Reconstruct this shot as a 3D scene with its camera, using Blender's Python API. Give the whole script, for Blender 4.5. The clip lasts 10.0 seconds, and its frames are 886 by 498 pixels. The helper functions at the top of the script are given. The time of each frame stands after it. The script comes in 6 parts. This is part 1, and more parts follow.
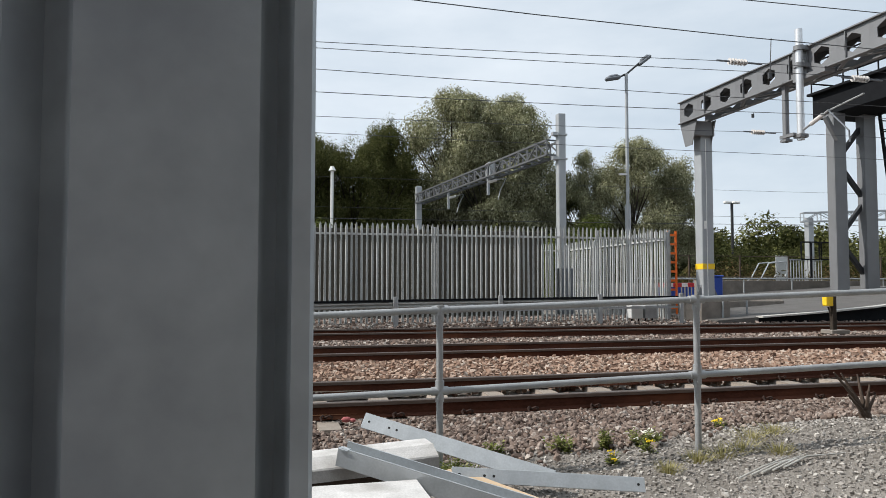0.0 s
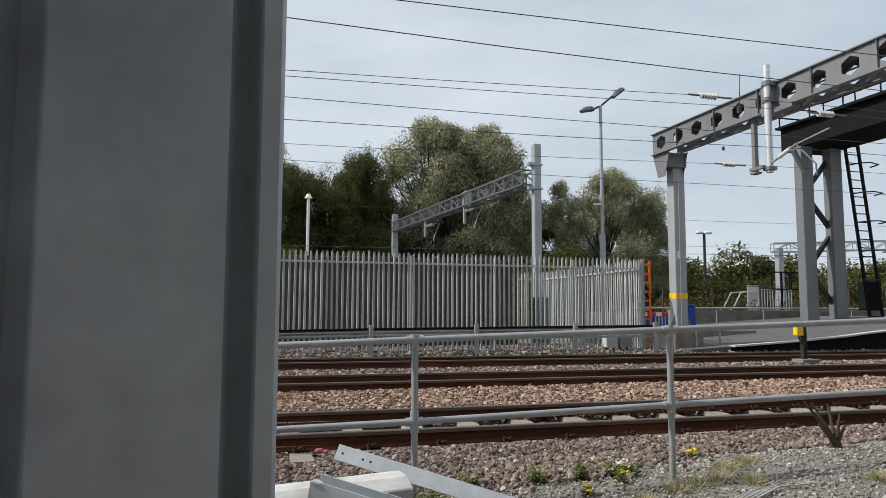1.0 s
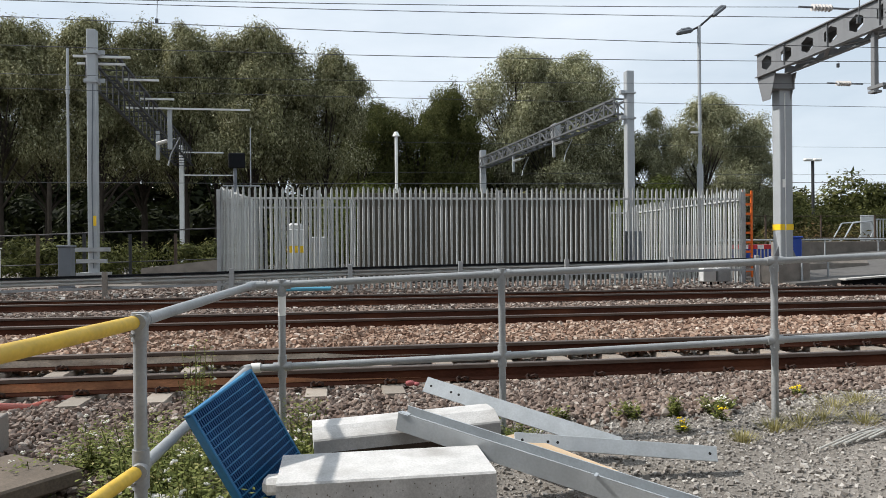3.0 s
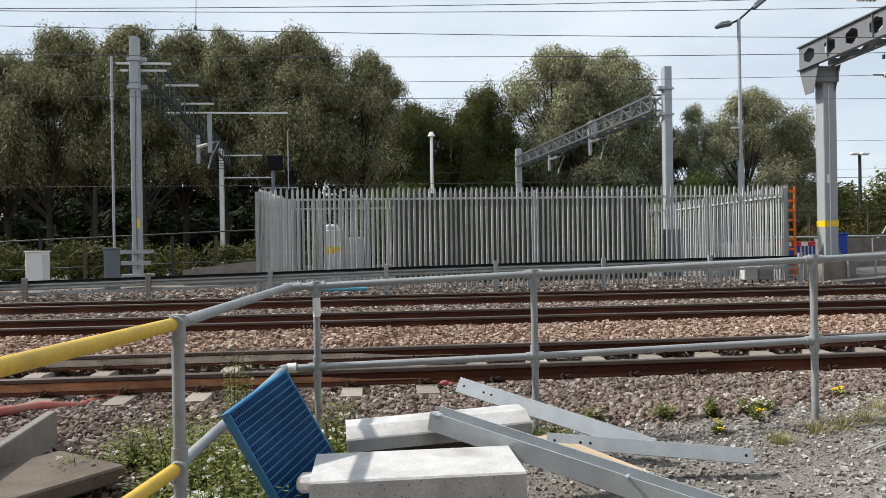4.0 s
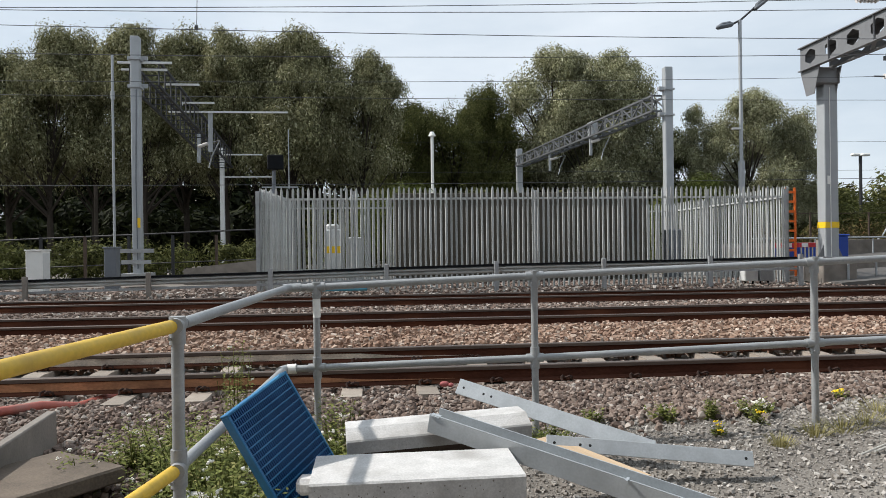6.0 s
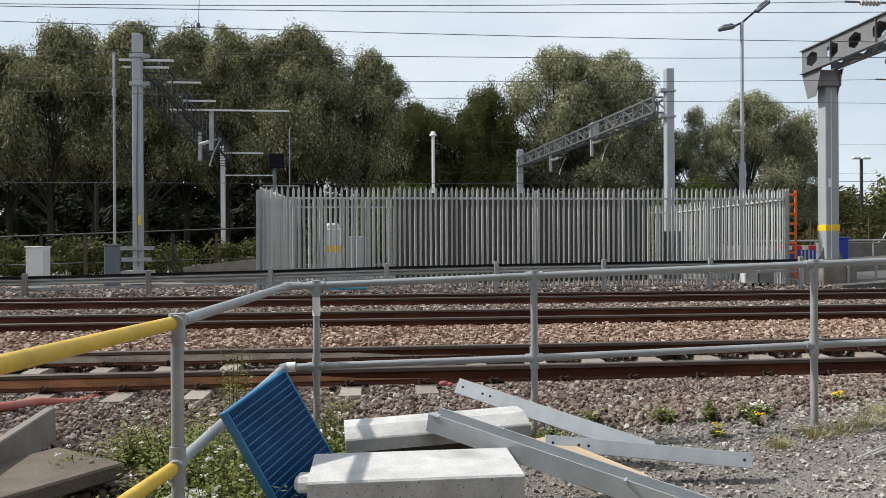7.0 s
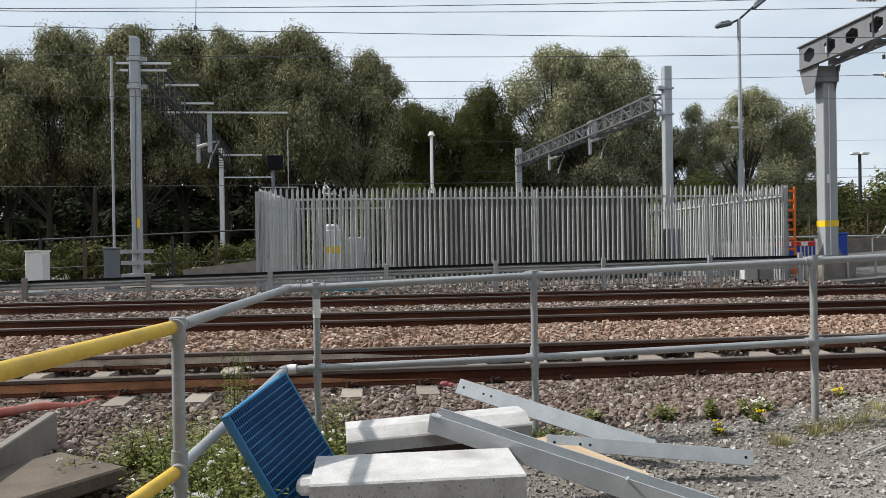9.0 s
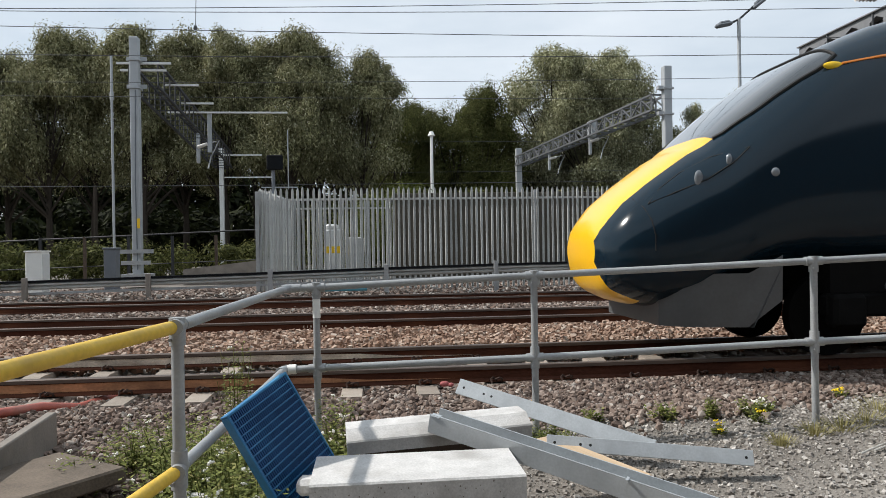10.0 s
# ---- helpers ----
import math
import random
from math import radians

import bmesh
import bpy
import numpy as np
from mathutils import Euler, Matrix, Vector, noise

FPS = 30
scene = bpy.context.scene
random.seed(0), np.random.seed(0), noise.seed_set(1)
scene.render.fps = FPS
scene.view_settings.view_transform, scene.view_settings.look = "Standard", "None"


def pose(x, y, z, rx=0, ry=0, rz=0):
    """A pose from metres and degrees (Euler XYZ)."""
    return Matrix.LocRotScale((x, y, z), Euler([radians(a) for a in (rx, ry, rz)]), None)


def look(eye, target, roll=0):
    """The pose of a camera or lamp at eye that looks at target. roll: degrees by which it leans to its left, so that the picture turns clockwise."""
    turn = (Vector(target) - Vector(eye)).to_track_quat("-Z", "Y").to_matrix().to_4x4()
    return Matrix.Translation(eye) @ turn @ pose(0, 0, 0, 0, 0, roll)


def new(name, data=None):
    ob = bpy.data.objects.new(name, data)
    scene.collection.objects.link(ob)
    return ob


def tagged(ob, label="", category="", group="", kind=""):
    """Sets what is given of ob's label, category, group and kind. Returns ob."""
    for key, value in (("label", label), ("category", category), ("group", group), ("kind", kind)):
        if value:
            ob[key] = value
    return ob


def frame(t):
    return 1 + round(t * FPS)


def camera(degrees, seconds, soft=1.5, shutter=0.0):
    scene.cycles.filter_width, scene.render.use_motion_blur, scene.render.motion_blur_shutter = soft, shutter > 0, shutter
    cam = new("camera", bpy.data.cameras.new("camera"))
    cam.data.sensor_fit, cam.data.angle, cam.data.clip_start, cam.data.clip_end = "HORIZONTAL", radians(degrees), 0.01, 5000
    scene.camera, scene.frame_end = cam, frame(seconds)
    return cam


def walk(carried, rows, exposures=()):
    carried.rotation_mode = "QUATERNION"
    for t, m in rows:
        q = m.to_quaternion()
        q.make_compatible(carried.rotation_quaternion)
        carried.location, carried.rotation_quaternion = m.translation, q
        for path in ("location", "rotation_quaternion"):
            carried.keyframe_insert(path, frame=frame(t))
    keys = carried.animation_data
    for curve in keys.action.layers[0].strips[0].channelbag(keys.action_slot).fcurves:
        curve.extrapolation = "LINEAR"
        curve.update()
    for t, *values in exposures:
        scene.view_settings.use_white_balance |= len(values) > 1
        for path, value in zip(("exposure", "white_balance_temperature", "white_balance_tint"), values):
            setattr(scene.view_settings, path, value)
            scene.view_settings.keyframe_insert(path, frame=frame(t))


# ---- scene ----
cam = camera(64.7, 10.0, soft=0.8)
PATH = [
    (0, pose(-0.054, -0.064, 1.385, 92.86, -0.04, -13.77)),
    (0.5, pose(-0.055, -0.074, 1.424, 92.88, -0.68, -12.89)),
    (1, pose(-0.052, -0.071, 1.394, 95.17, -0.22, -15.73)),
    (1.5, pose(-0.014, -0.032, 1.345, 94.96, 1.70, -16.01)),
    (2, pose(-0.0065, -0.005, 1.371, 93.47, 1.07, -14.71)),
    (2.5, pose(0.002, -0.002, 1.371, 91.30, 1.96, -8.47)),
    (3, pose(-0.001, 0.033, 1.376, 89.98, 0.48, -8.40)),
    (3.2, pose(0.019, 0.009, 1.392, 89.88, 0.79, -5.76)),
    (4.5, pose(0.028, 0.000, 1.384, 90.00, 0.91, -5.38)),
    (5, pose(0.028, 0.000, 1.385, 90.02, 0.86, -5.39)),
    (5.5, pose(0.028, 0.004, 1.399, 89.98, 0.89, -5.39)),
    (7, pose(0.028, 0.003, 1.394, 89.94, 0.29, -5.37)),
    (7.5, pose(0.028, 0.000, 1.402, 89.94, 1.80, -5.47)),
    (8, pose(0.028, 0.004, 1.401, 89.93, 1.07, -5.48)),
    (8.5, pose(0.028, 0.006, 1.399, 89.93, 1.07, -5.45)),
    (9, pose(0.028, -0.000, 1.400, 89.92, 0.90, -5.41)),
    (9.5, pose(0.028, 0.009, 1.399, 89.93, 0.92, -5.44)),
    (10, pose(0.028, 0.004, 1.400, 89.92, 0.91, -5.41)),
]
walk(cam, PATH, exposures=[(0, 0.05), (0.5, 0.1), (1.0, -0.15), (1.5, -0.3), (2.0, -0.25), (2.5, -0.25), (3.0, 0.15), (3.2, 0.15), (4.5, 0.1), (10, 0.05)])

# ---- world and sun ----
SUN_AZ, SUN_EL = 286.0, 43.0    # degrees: clockwise from +y, above the horizon
world = bpy.data.worlds.new("sky")
scene.world = world
world.use_nodes = True
wn, wl = world.node_tree.nodes, world.node_tree.links
wn.clear()
w_out = wn.new("ShaderNodeOutputWorld")
w_bg = wn.new("ShaderNodeBackground")
w_sky = wn.new("ShaderNodeTexSky")
w_sky.sky_type, w_sky.sun_disc = "NISHITA", False
w_sky.sun_elevation, w_sky.sun_rotation = radians(SUN_EL), radians(SUN_AZ)
w_co = wn.new("ShaderNodeTexCoord")
w_map = wn.new("ShaderNodeMapping")
w_map.inputs["Scale"].default_value = (1.0, 1.0, 3.2)
w_noise = wn.new("ShaderNodeTexNoise")
w_noise.inputs["Scale"].default_value, w_noise.inputs["Detail"].default_value = 2.2, 6.0
w_noise.inputs["Roughness"].default_value = 0.55
w_ramp = wn.new("ShaderNodeValToRGB")
w_ramp.color_ramp.elements[0].position, w_ramp.color_ramp.elements[1].position = 0.30, 0.72
w_ramp.color_ramp.elements[0].color = (5.7, 6.6, 7.5, 1)
w_ramp.color_ramp.elements[1].color = (8.5, 9.1, 9.7, 1)
w_mix = wn.new("ShaderNodeMix")
w_mix.data_type = "RGBA"
w_mix.inputs["Factor"].default_value = 0.88
wl.new(w_co.outputs["Generated"], w_map.inputs["Vector"])
wl.new(w_map.outputs["Vector"], w_noise.inputs["Vector"])
wl.new(w_noise.outputs["Fac"], w_ramp.inputs["Fac"])
wl.new(w_sky.outputs["Color"], w_mix.inputs["A"])
wl.new(w_ramp.outputs["Color"], w_mix.inputs["B"])
wl.new(w_mix.outputs["Result"], w_bg.inputs["Color"])
w_bg.inputs["Strength"].default_value = 0.107
wl.new(w_bg.outputs["Background"], w_out.inputs["Surface"])

sun = new("sun", bpy.data.lights.new("sun", "SUN"))
sun.data.energy, sun.data.angle, sun.data.color = 4.4, radians(1.0), (1.0, 0.955, 0.895)
s_dir = Vector((math.sin(radians(SUN_AZ)) * math.cos(radians(SUN_EL)), math.cos(radians(SUN_AZ)) * math.cos(radians(SUN_EL)), math.sin(radians(SUN_EL))))
sun.matrix_world = look(s_dir * 50, (0, 0, 0))

# ---- materials ----
def mat(name, base, rough=0.6, metal=0.0, vary=0.25, scale=8.0, fine=60.0, bump=0.15, stain=None, stain_amt=0.5, island=False, coat=0.0, per_object=False, bump_dist=0.01, stretch=(1, 1, 1)):
    m = bpy.data.materials.new(name)
    m.use_nodes = True
    n, l = m.node_tree.nodes, m.node_tree.links
    b = n["Principled BSDF"]
    b.inputs["Roughness"].default_value, b.inputs["Metallic"].default_value = rough, metal
    b.inputs["Coat Weight"].default_value = coat
    co = n.new("ShaderNodeTexCoord")
    mp = n.new("ShaderNodeMapping")
    mp.inputs["Scale"].default_value = stretch
    l.new(co.outputs["Object"], mp.inputs["Vector"])
    big, small = n.new("ShaderNodeTexNoise"), n.new("ShaderNodeTexNoise")
    big.inputs["Scale"].default_value, big.inputs["Detail"].default_value = scale, 5
    small.inputs["Scale"].default_value, small.inputs["Detail"].default_value = fine, 4
    l.new(mp.outputs["Vector"], big.inputs["Vector"]), l.new(mp.outputs["Vector"], small.inputs["Vector"])
    mul = n.new("ShaderNodeMath")
    mul.operation = "MULTIPLY_ADD"
    mul.inputs[1].default_value, mul.inputs[2].default_value = 0.45, 0.0
    l.new(small.outputs["Fac"], mul.inputs[0])
    add = n.new("ShaderNodeMath")
    add.operation = "MULTIPLY_ADD"
    add.inputs[1].default_value = 0.55
    l.new(big.outputs["Fac"], add.inputs[0]), l.new(mul.outputs[0], add.inputs[2])
    ramp = n.new("ShaderNodeValToRGB")
    lo, hi = [max(0.0, c * (1 - vary)) for c in base], [min(1.0, c * (1 + vary)) for c in base]
    ramp.color_ramp.elements[0].position, ramp.color_ramp.elements[1].position = 0.33, 0.67
    ramp.color_ramp.elements[0].color, ramp.color_ramp.elements[1].color = (*lo, 1), (*hi, 1)
    l.new(add.outputs[0], ramp.inputs["Fac"])
    colour = ramp.outputs["Color"]
    if stain:
        st = n.new("ShaderNodeTexNoise")
        st.inputs["Scale"].default_value, st.inputs["Detail"].default_value = scale * 0.45, 7
        l.new(mp.outputs["Vector"], st.inputs["Vector"])
        sr = n.new("ShaderNodeMapRange")
        sr.inputs["From Min"].default_value, sr.inputs["From Max"].default_value = 0.5, 0.68
        sr.inputs["To Max"].default_value = stain_amt
        l.new(st.outputs["Fac"], sr.inputs["Value"])
        mx = n.new("ShaderNodeMix")
        mx.data_type = "RGBA"
        mx.inputs["B"].default_value = (*stain, 1)
        l.new(sr.outputs["Result"], mx.inputs["Factor"]), l.new(colour, mx.inputs["A"])
        colour = mx.outputs["Result"]
    if island or per_object:
        src = n.new("ShaderNodeNewGeometry" if island else "ShaderNodeObjectInfo")
        hs = n.new("ShaderNodeHueSaturation")
        mr = n.new("ShaderNodeMapRange")
        mr.inputs["To Min"].default_value, mr.inputs["To Max"].default_value = (0.55, 1.5) if island else (0.82, 1.16)
        l.new(src.outputs["Random Per Island" if island else "Random"], mr.inputs["Value"])
        l.new(mr.outputs["Result"], hs.inputs["Value"]), l.new(colour, hs.inputs["Color"])
        colour = hs.outputs["Color"]
    l.new(colour, b.inputs["Base Color"])
    if bump:
        bp = n.new("ShaderNodeBump")
        bp.inputs["Strength"].default_value, bp.inputs["Distance"].default_value = bump, bump_dist
        l.new(add.outputs[0], bp.inputs["Height"]), l.new(bp.outputs["Normal"], b.inputs["Normal"])
    return m


def stone_mat(name, stops):
    """Loose stones: each stone takes its own colour from the ramp."""
    m = mat(name, (0.3, 0.27, 0.24), 0.9, vary=0.2, scale=30, fine=160, bump=0.5, bump_dist=0.006)
    n, l = m.node_tree.nodes, m.node_tree.links
    geo, rp, mx = n.new("ShaderNodeNewGeometry"), n.new("ShaderNodeValToRGB"), n.new("ShaderNodeMix")
    rp.color_ramp.elements[0].color = (*stops[0], 1)
    rp.color_ramp.elements[1].color = (*stops[-1], 1)
    for i, c in enumerate(stops[1:-1]):
        rp.color_ramp.elements.new((i + 1) / (len(stops) - 1)).color = (*c, 1)
    l.new(geo.outputs["Random Per Island"], rp.inputs["Fac"])
    mx.data_type, mx.blend_type = "RGBA", "MULTIPLY"
    mx.inputs["Factor"].default_value = 0.55
    old = n["Principled BSDF"].inputs["Base Color"].links[0].from_socket
    gain = n.new("ShaderNodeMix")
    gain.data_type, gain.blend_type = "RGBA", "ADD"
    gain.inputs["Factor"].default_value = 1.0
    gain.inputs["B"].default_value = (0.55, 0.55, 0.55, 1)
    l.new(old, gain.inputs["A"])
    l.new(rp.outputs["Color"], mx.inputs["A"]), l.new(gain.outputs["Result"], mx.inputs["B"])
    l.new(mx.outputs["Result"], n["Principled BSDF"].inputs["Base Color"])
    return m


def leaf_mat(name, dark, light, dry=None):
    m = bpy.data.materials.new(name)
    m.use_nodes = True
    n, l = m.node_tree.nodes, m.node_tree.links
    b = n["Principled BSDF"]
    b.inputs["Roughness"].default_value = 0.8
    b.inputs["Specular IOR Level"].default_value = 0.12
    geo, rp = n.new("ShaderNodeNewGeometry"), n.new("ShaderNodeValToRGB")
    rp.color_ramp.elements[0].color, rp.color_ramp.elements[1].color = (*dark, 1), (*light, 1)
    if dry:
        rp.color_ramp.elements[1].position = 0.86
        rp.color_ramp.elements.new(1.0).color = (*dry, 1)
    l.new(geo.outputs["Random Per Island"], rp.inputs["Fac"])
    tc, no, mx = n.new("ShaderNodeTexCoord"), n.new("ShaderNodeTexNoise"), n.new("ShaderNodeMix")
    no.inputs["Scale"].default_value = 0.6
    l.new(tc.outputs["Object"], no.inputs["Vector"])
    hs, mr = n.new("ShaderNodeHueSaturation"), n.new("ShaderNodeMapRange")
    mr.inputs["From Min"].default_value, mr.inputs["From Max"].default_value = 0.3, 0.7
    mr.inputs["To Min"].default_value, mr.inputs["To Max"].default_value = 0.7, 1.35
    l.new(no.outputs["Fac"], mr.inputs["Value"]), l.new(mr.outputs["Result"], hs.inputs["Value"])
    l.new(rp.outputs["Color"], hs.inputs["Color"]), l.new(hs.outputs["Color"], b.inputs["Base Color"])
    tr, ms = n.new("ShaderNodeBsdfTranslucent"), n.new("ShaderNodeMixShader")
    ms.inputs["Fac"].default_value = 0.22
    l.new(hs.outputs["Color"], tr.inputs["Color"])
    l.new(b.outputs["BSDF"], ms.inputs[1]), l.new(tr.outputs["BSDF"], ms.inputs[2])
    l.new(ms.outputs["Shader"], n["Material Output"].inputs["Surface"])
    return m


GALV = mat("galvanised_steel", (0.355, 0.366, 0.372), 0.52, 0.35, 0.16, 6, 70, 0.06, (0.26, 0.27, 0.28), 0.45)
GALV_NEW = mat("new_galvanised_steel", (0.46, 0.49, 0.51), 0.45, 0.35, 0.13, 9, 90, 0.05, (0.35, 0.37, 0.39), 0.6)
PALE = mat("palisade_steel", (0.45, 0.46, 0.45), 0.6, 0.25, 0.12, 3, 50, 0.05, (0.38, 0.38, 0.36), 0.35, per_object=True)
NEAR_STEEL = mat("near_post_steel", (0.365, 0.402, 0.43), 0.55, 0.3, 0.24, 12, 50, 0.08, (0.17, 0.19, 0.225), 0.85)
OLE = mat("painted_mast_steel", (0.36, 0.38, 0.395), 0.55, 0.2, 0.09, 2, 40, 0.04, (0.34, 0.36, 0.38), 0.3)
# Darker copy of the mast steel; the lattice's shade is in the colour.
OLE_DARK = mat("shaded_lattice_steel", (0.026, 0.027, 0.03), 0.6, 0.2, 0.12, 3, 40, 0.04)
PORTAL = mat("portal_steel", (0.20, 0.205, 0.213), 0.5, 0.25, 0.08, 2, 40, 0.04, (0.14, 0.14, 0.15), 0.35)
TUBE_NEW = mat("bright_tube_steel", (0.66, 0.68, 0.70), 0.4, 0.55, 0.10, 8, 60, 0.05)
BLACK_STEEL = mat("black_painted_steel", (0.010, 0.011, 0.013), 0.85, 0.0, 0.25, 4, 40, 0.05)
RUST = mat("rusty_rail_side", (0.082, 0.032, 0.020), 0.85, 0.1, 0.4, 3, 60, 0.3, (0.17, 0.066, 0.034), 0.7, stretch=(0.4, 1, 1))
# Dust and rust on the webs, brightened to make up for missing sunlight.
RUST_PALE = mat("dusty_rail_side", (0.60, 0.53, 0.44), 0.85, 0.0, 0.35, 7, 60, 0.3, (0.16, 0.10, 0.07), 0.8, stretch=(0.6, 1, 1))
RUST_TAN = mat("tan_rusty_web", (0.46, 0.225, 0.115), 0.85, 0.0, 0.35, 6, 60, 0.3, (0.13, 0.06, 0.035), 0.8, stretch=(0.5, 1, 1))
RAIL_HEAD = mat("worn_rail_head", (0.12, 0.095, 0.082), 0.5, 0.4, 0.2, 2, 40, 0.05, stretch=(0.2, 1, 1))
CLIP = mat("rusty_clip", (0.055, 0.036, 0.03), 0.8, 0.2, 0.3, 20, 90, 0.2)
CONCRETE = mat("cast_concrete", (0.54, 0.532, 0.52), 0.88, 0, 0.22, 7, 110, 0.45, (0.27, 0.255, 0.235), 0.75)
SLEEPER = mat("sleeper_concrete", (0.29, 0.25, 0.21), 0.9, 0, 0.2, 6, 70, 0.3, (0.28, 0.23, 0.19), 0.6, per_object=True)
DAMP_CONCRETE = mat("soiled_concrete", (0.125, 0.098, 0.074), 0.9, 0, 0.35, 5, 70, 0.5, (0.055, 0.042, 0.03), 0.75)
BOOM = mat("boom_steel", (0.11, 0.115, 0.12), 0.55, 0.2, 0.12, 3, 40, 0.04)
OLD_CONCRETE = mat("weathered_concrete", (0.225, 0.20, 0.175), 0.9, 0, 0.2, 4, 60, 0.3, (0.12, 0.105, 0.09), 0.6)
TARMAC = mat("pale_tarmac", (0.10, 0.095, 0.09), 0.92, 0, 0.15, 2, 60, 0.3, (0.065, 0.06, 0.055), 0.5)
WHITE_EDGE = mat("worn_white_edging", (0.48, 0.47, 0.44), 0.8, 0, 0.15, 4, 50, 0.2, (0.42, 0.4, 0.36), 0.6)
DIRT = mat("gritty_ground", (0.205, 0.188, 0.168), 0.95, 0, 0.28, 1.6, 45, 0.6, (0.13, 0.115, 0.098), 0.55, bump_dist=0.02)
STONES = stone_mat("grey_ballast", [(0.085, 0.064, 0.056), (0.225, 0.175, 0.15), (0.15, 0.112, 0.095), (0.33, 0.275, 0.24), (0.20, 0.142, 0.115), (0.50, 0.46, 0.42)])
STONES_BROWN = stone_mat("rusty_ballast", [(0.15, 0.095, 0.072), (0.35, 0.245, 0.185), (0.23, 0.145, 0.107), (0.47, 0.365, 0.295), (0.30, 0.188, 0.135), (0.60, 0.52, 0.45)])
GRIT = stone_mat("pale_grit", [(0.19, 0.178, 0.162), (0.33, 0.312, 0.29), (0.26, 0.243, 0.225), (0.42, 0.40, 0.375), (0.54, 0.52, 0.49)])
YELLOW = mat("yellow_rail_paint", (0.66, 0.43, 0.05), 0.5, 0, 0.16, 9, 50, 0.08, (0.42, 0.27, 0.06), 0.7)
YELLOW_BAND = mat("yellow_band_paint", (0.85, 0.56, 0.02), 0.5, 0, 0.06, 8, 50, 0.03)
BLUE = mat("blue_moulded_grating", (0.012, 0.085, 0.235), 0.5, 0, 0.22, 12, 90, 0.12, (0.03, 0.16, 0.36), 0.5)
BLUE_EDGE = mat("blue_grating_edge", (0.018, 0.15, 0.32), 0.5, 0, 0.15, 10, 80, 0.1, (0.06, 0.3, 0.52), 0.4)
BLUE_PIPE = mat("pale_blue_pipe", (0.10, 0.36, 0.50), 0.5, 0, 0.1, 8, 60, 0.05)
BLUE_BARRIER = mat("blue_barrier_plastic", (0.015, 0.06, 0.34), 0.45, 0, 0.15, 6, 40, 0.05)
RED_WHITE = mat("red_barrier_plastic", (0.55, 0.03, 0.04), 0.45, 0, 0.15, 6, 40, 0.05)
WHITE = mat("white_cabinet_paint", (0.78, 0.78, 0.75), 0.5, 0, 0.05, 4, 40, 0.03, (0.6, 0.6, 0.57), 0.3)
GREY_CAB = mat("grey_cabinet_paint", (0.13, 0.145, 0.165), 0.5, 0, 0.12, 4, 40, 0.03)
LIGHT_CAB = mat("pale_grey_cabinet", (0.60, 0.61, 0.60), 0.5, 0.1, 0.08, 4, 40, 0.03)
CABIN = mat("brown_cabin_cladding", (0.060, 0.052, 0.038), 0.75, 0, 0.12, 2, 40, 0.08, (0.034, 0.031, 0.025), 0.5)
ORANGE = mat("orange_mesh_plastic", (0.85, 0.16, 0.015), 0.5, 0, 0.12, 8, 40, 0.04)
PINK_PIPE = mat("red_duct_plastic", (0.42, 0.115, 0.085), 0.55, 0, 0.2, 8, 60, 0.08, (0.3, 0.2, 0.17), 0.4)
WOOD = mat("raw_timber", (0.50, 0.37, 0.24), 0.75, 0, 0.18, 3, 40, 0.15, stretch=(0.3, 4, 4))
WOOD_DARK = mat("rotten_timber", (0.075, 0.052, 0.038), 0.9, 0, 0.35, 6, 50, 0.4)
# Surface of the added wall out of view; dark to dim reflections.
BACK_WALL = mat("unseen_wall_surface", (0.11, 0.085, 0.07), 0.9, 0, 0.25, 2, 30, 0.2)
WIRE = mat("overhead_wire", (0.085, 0.09, 0.097), 0.5, 0.5, 0.1, 5, 40, 0)
INSUL = mat("pale_insulator", (0.62, 0.60, 0.58), 0.35, 0, 0.08, 9, 50, 0.02)
BARK = mat("tree_bark", (0.045, 0.037, 0.03), 0.95, 0, 0.35, 4, 40, 0.6, bump_dist=0.03)
LEAF_WILLOW = leaf_mat("willow_leaves", (0.066, 0.066, 0.029), (0.28, 0.275, 0.150), (0.44, 0.43, 0.30))
# Paler willow leaves, raised because these crowns render too dark below their tops.
LEAF_WILLOW_PALE = leaf_mat("pale_willow_leaves", (0.09, 0.091, 0.045), (0.345, 0.345, 0.205), (0.5, 0.49, 0.36))
LEAF_DARK = leaf_mat("dark_leaves", (0.034, 0.040, 0.012), (0.115, 0.122, 0.038), (0.17, 0.165, 0.07))
LEAF_BRIGHT = leaf_mat("bright_leaves", (0.034, 0.046, 0.010), (0.115, 0.132, 0.032))
LEAF_RUSSET = leaf_mat("russet_scrub_leaves", (0.035, 0.03, 0.012), (0.10, 0.085, 0.03), (0.15, 0.09, 0.045))
# Leaves darkened to stand in for deep shade inside the wood.
LEAF_SHADE = leaf_mat("shaded_wood_leaves", (0.007, 0.010, 0.004), (0.026, 0.032, 0.011))
WEED = leaf_mat("weed_leaves", (0.075, 0.095, 0.025), (0.24, 0.265, 0.08), (0.38, 0.34, 0.15))
DRY = leaf_mat("dry_grass_blades", (0.22, 0.20, 0.07), (0.42, 0.38, 0.19), (0.5, 0.45, 0.28))
PETAL_W = mat("white_petals", (0.82, 0.80, 0.72), 0.7, 0, 0.06, 20, 60, 0)
PETAL_Y = mat("yellow_petals", (0.86, 0.62, 0.015), 0.6, 0, 0.08, 20, 60, 0)
RAG = mat("red_rag", (0.36, 0.10, 0.10), 0.85, 0, 0.3, 20, 80, 0.2)
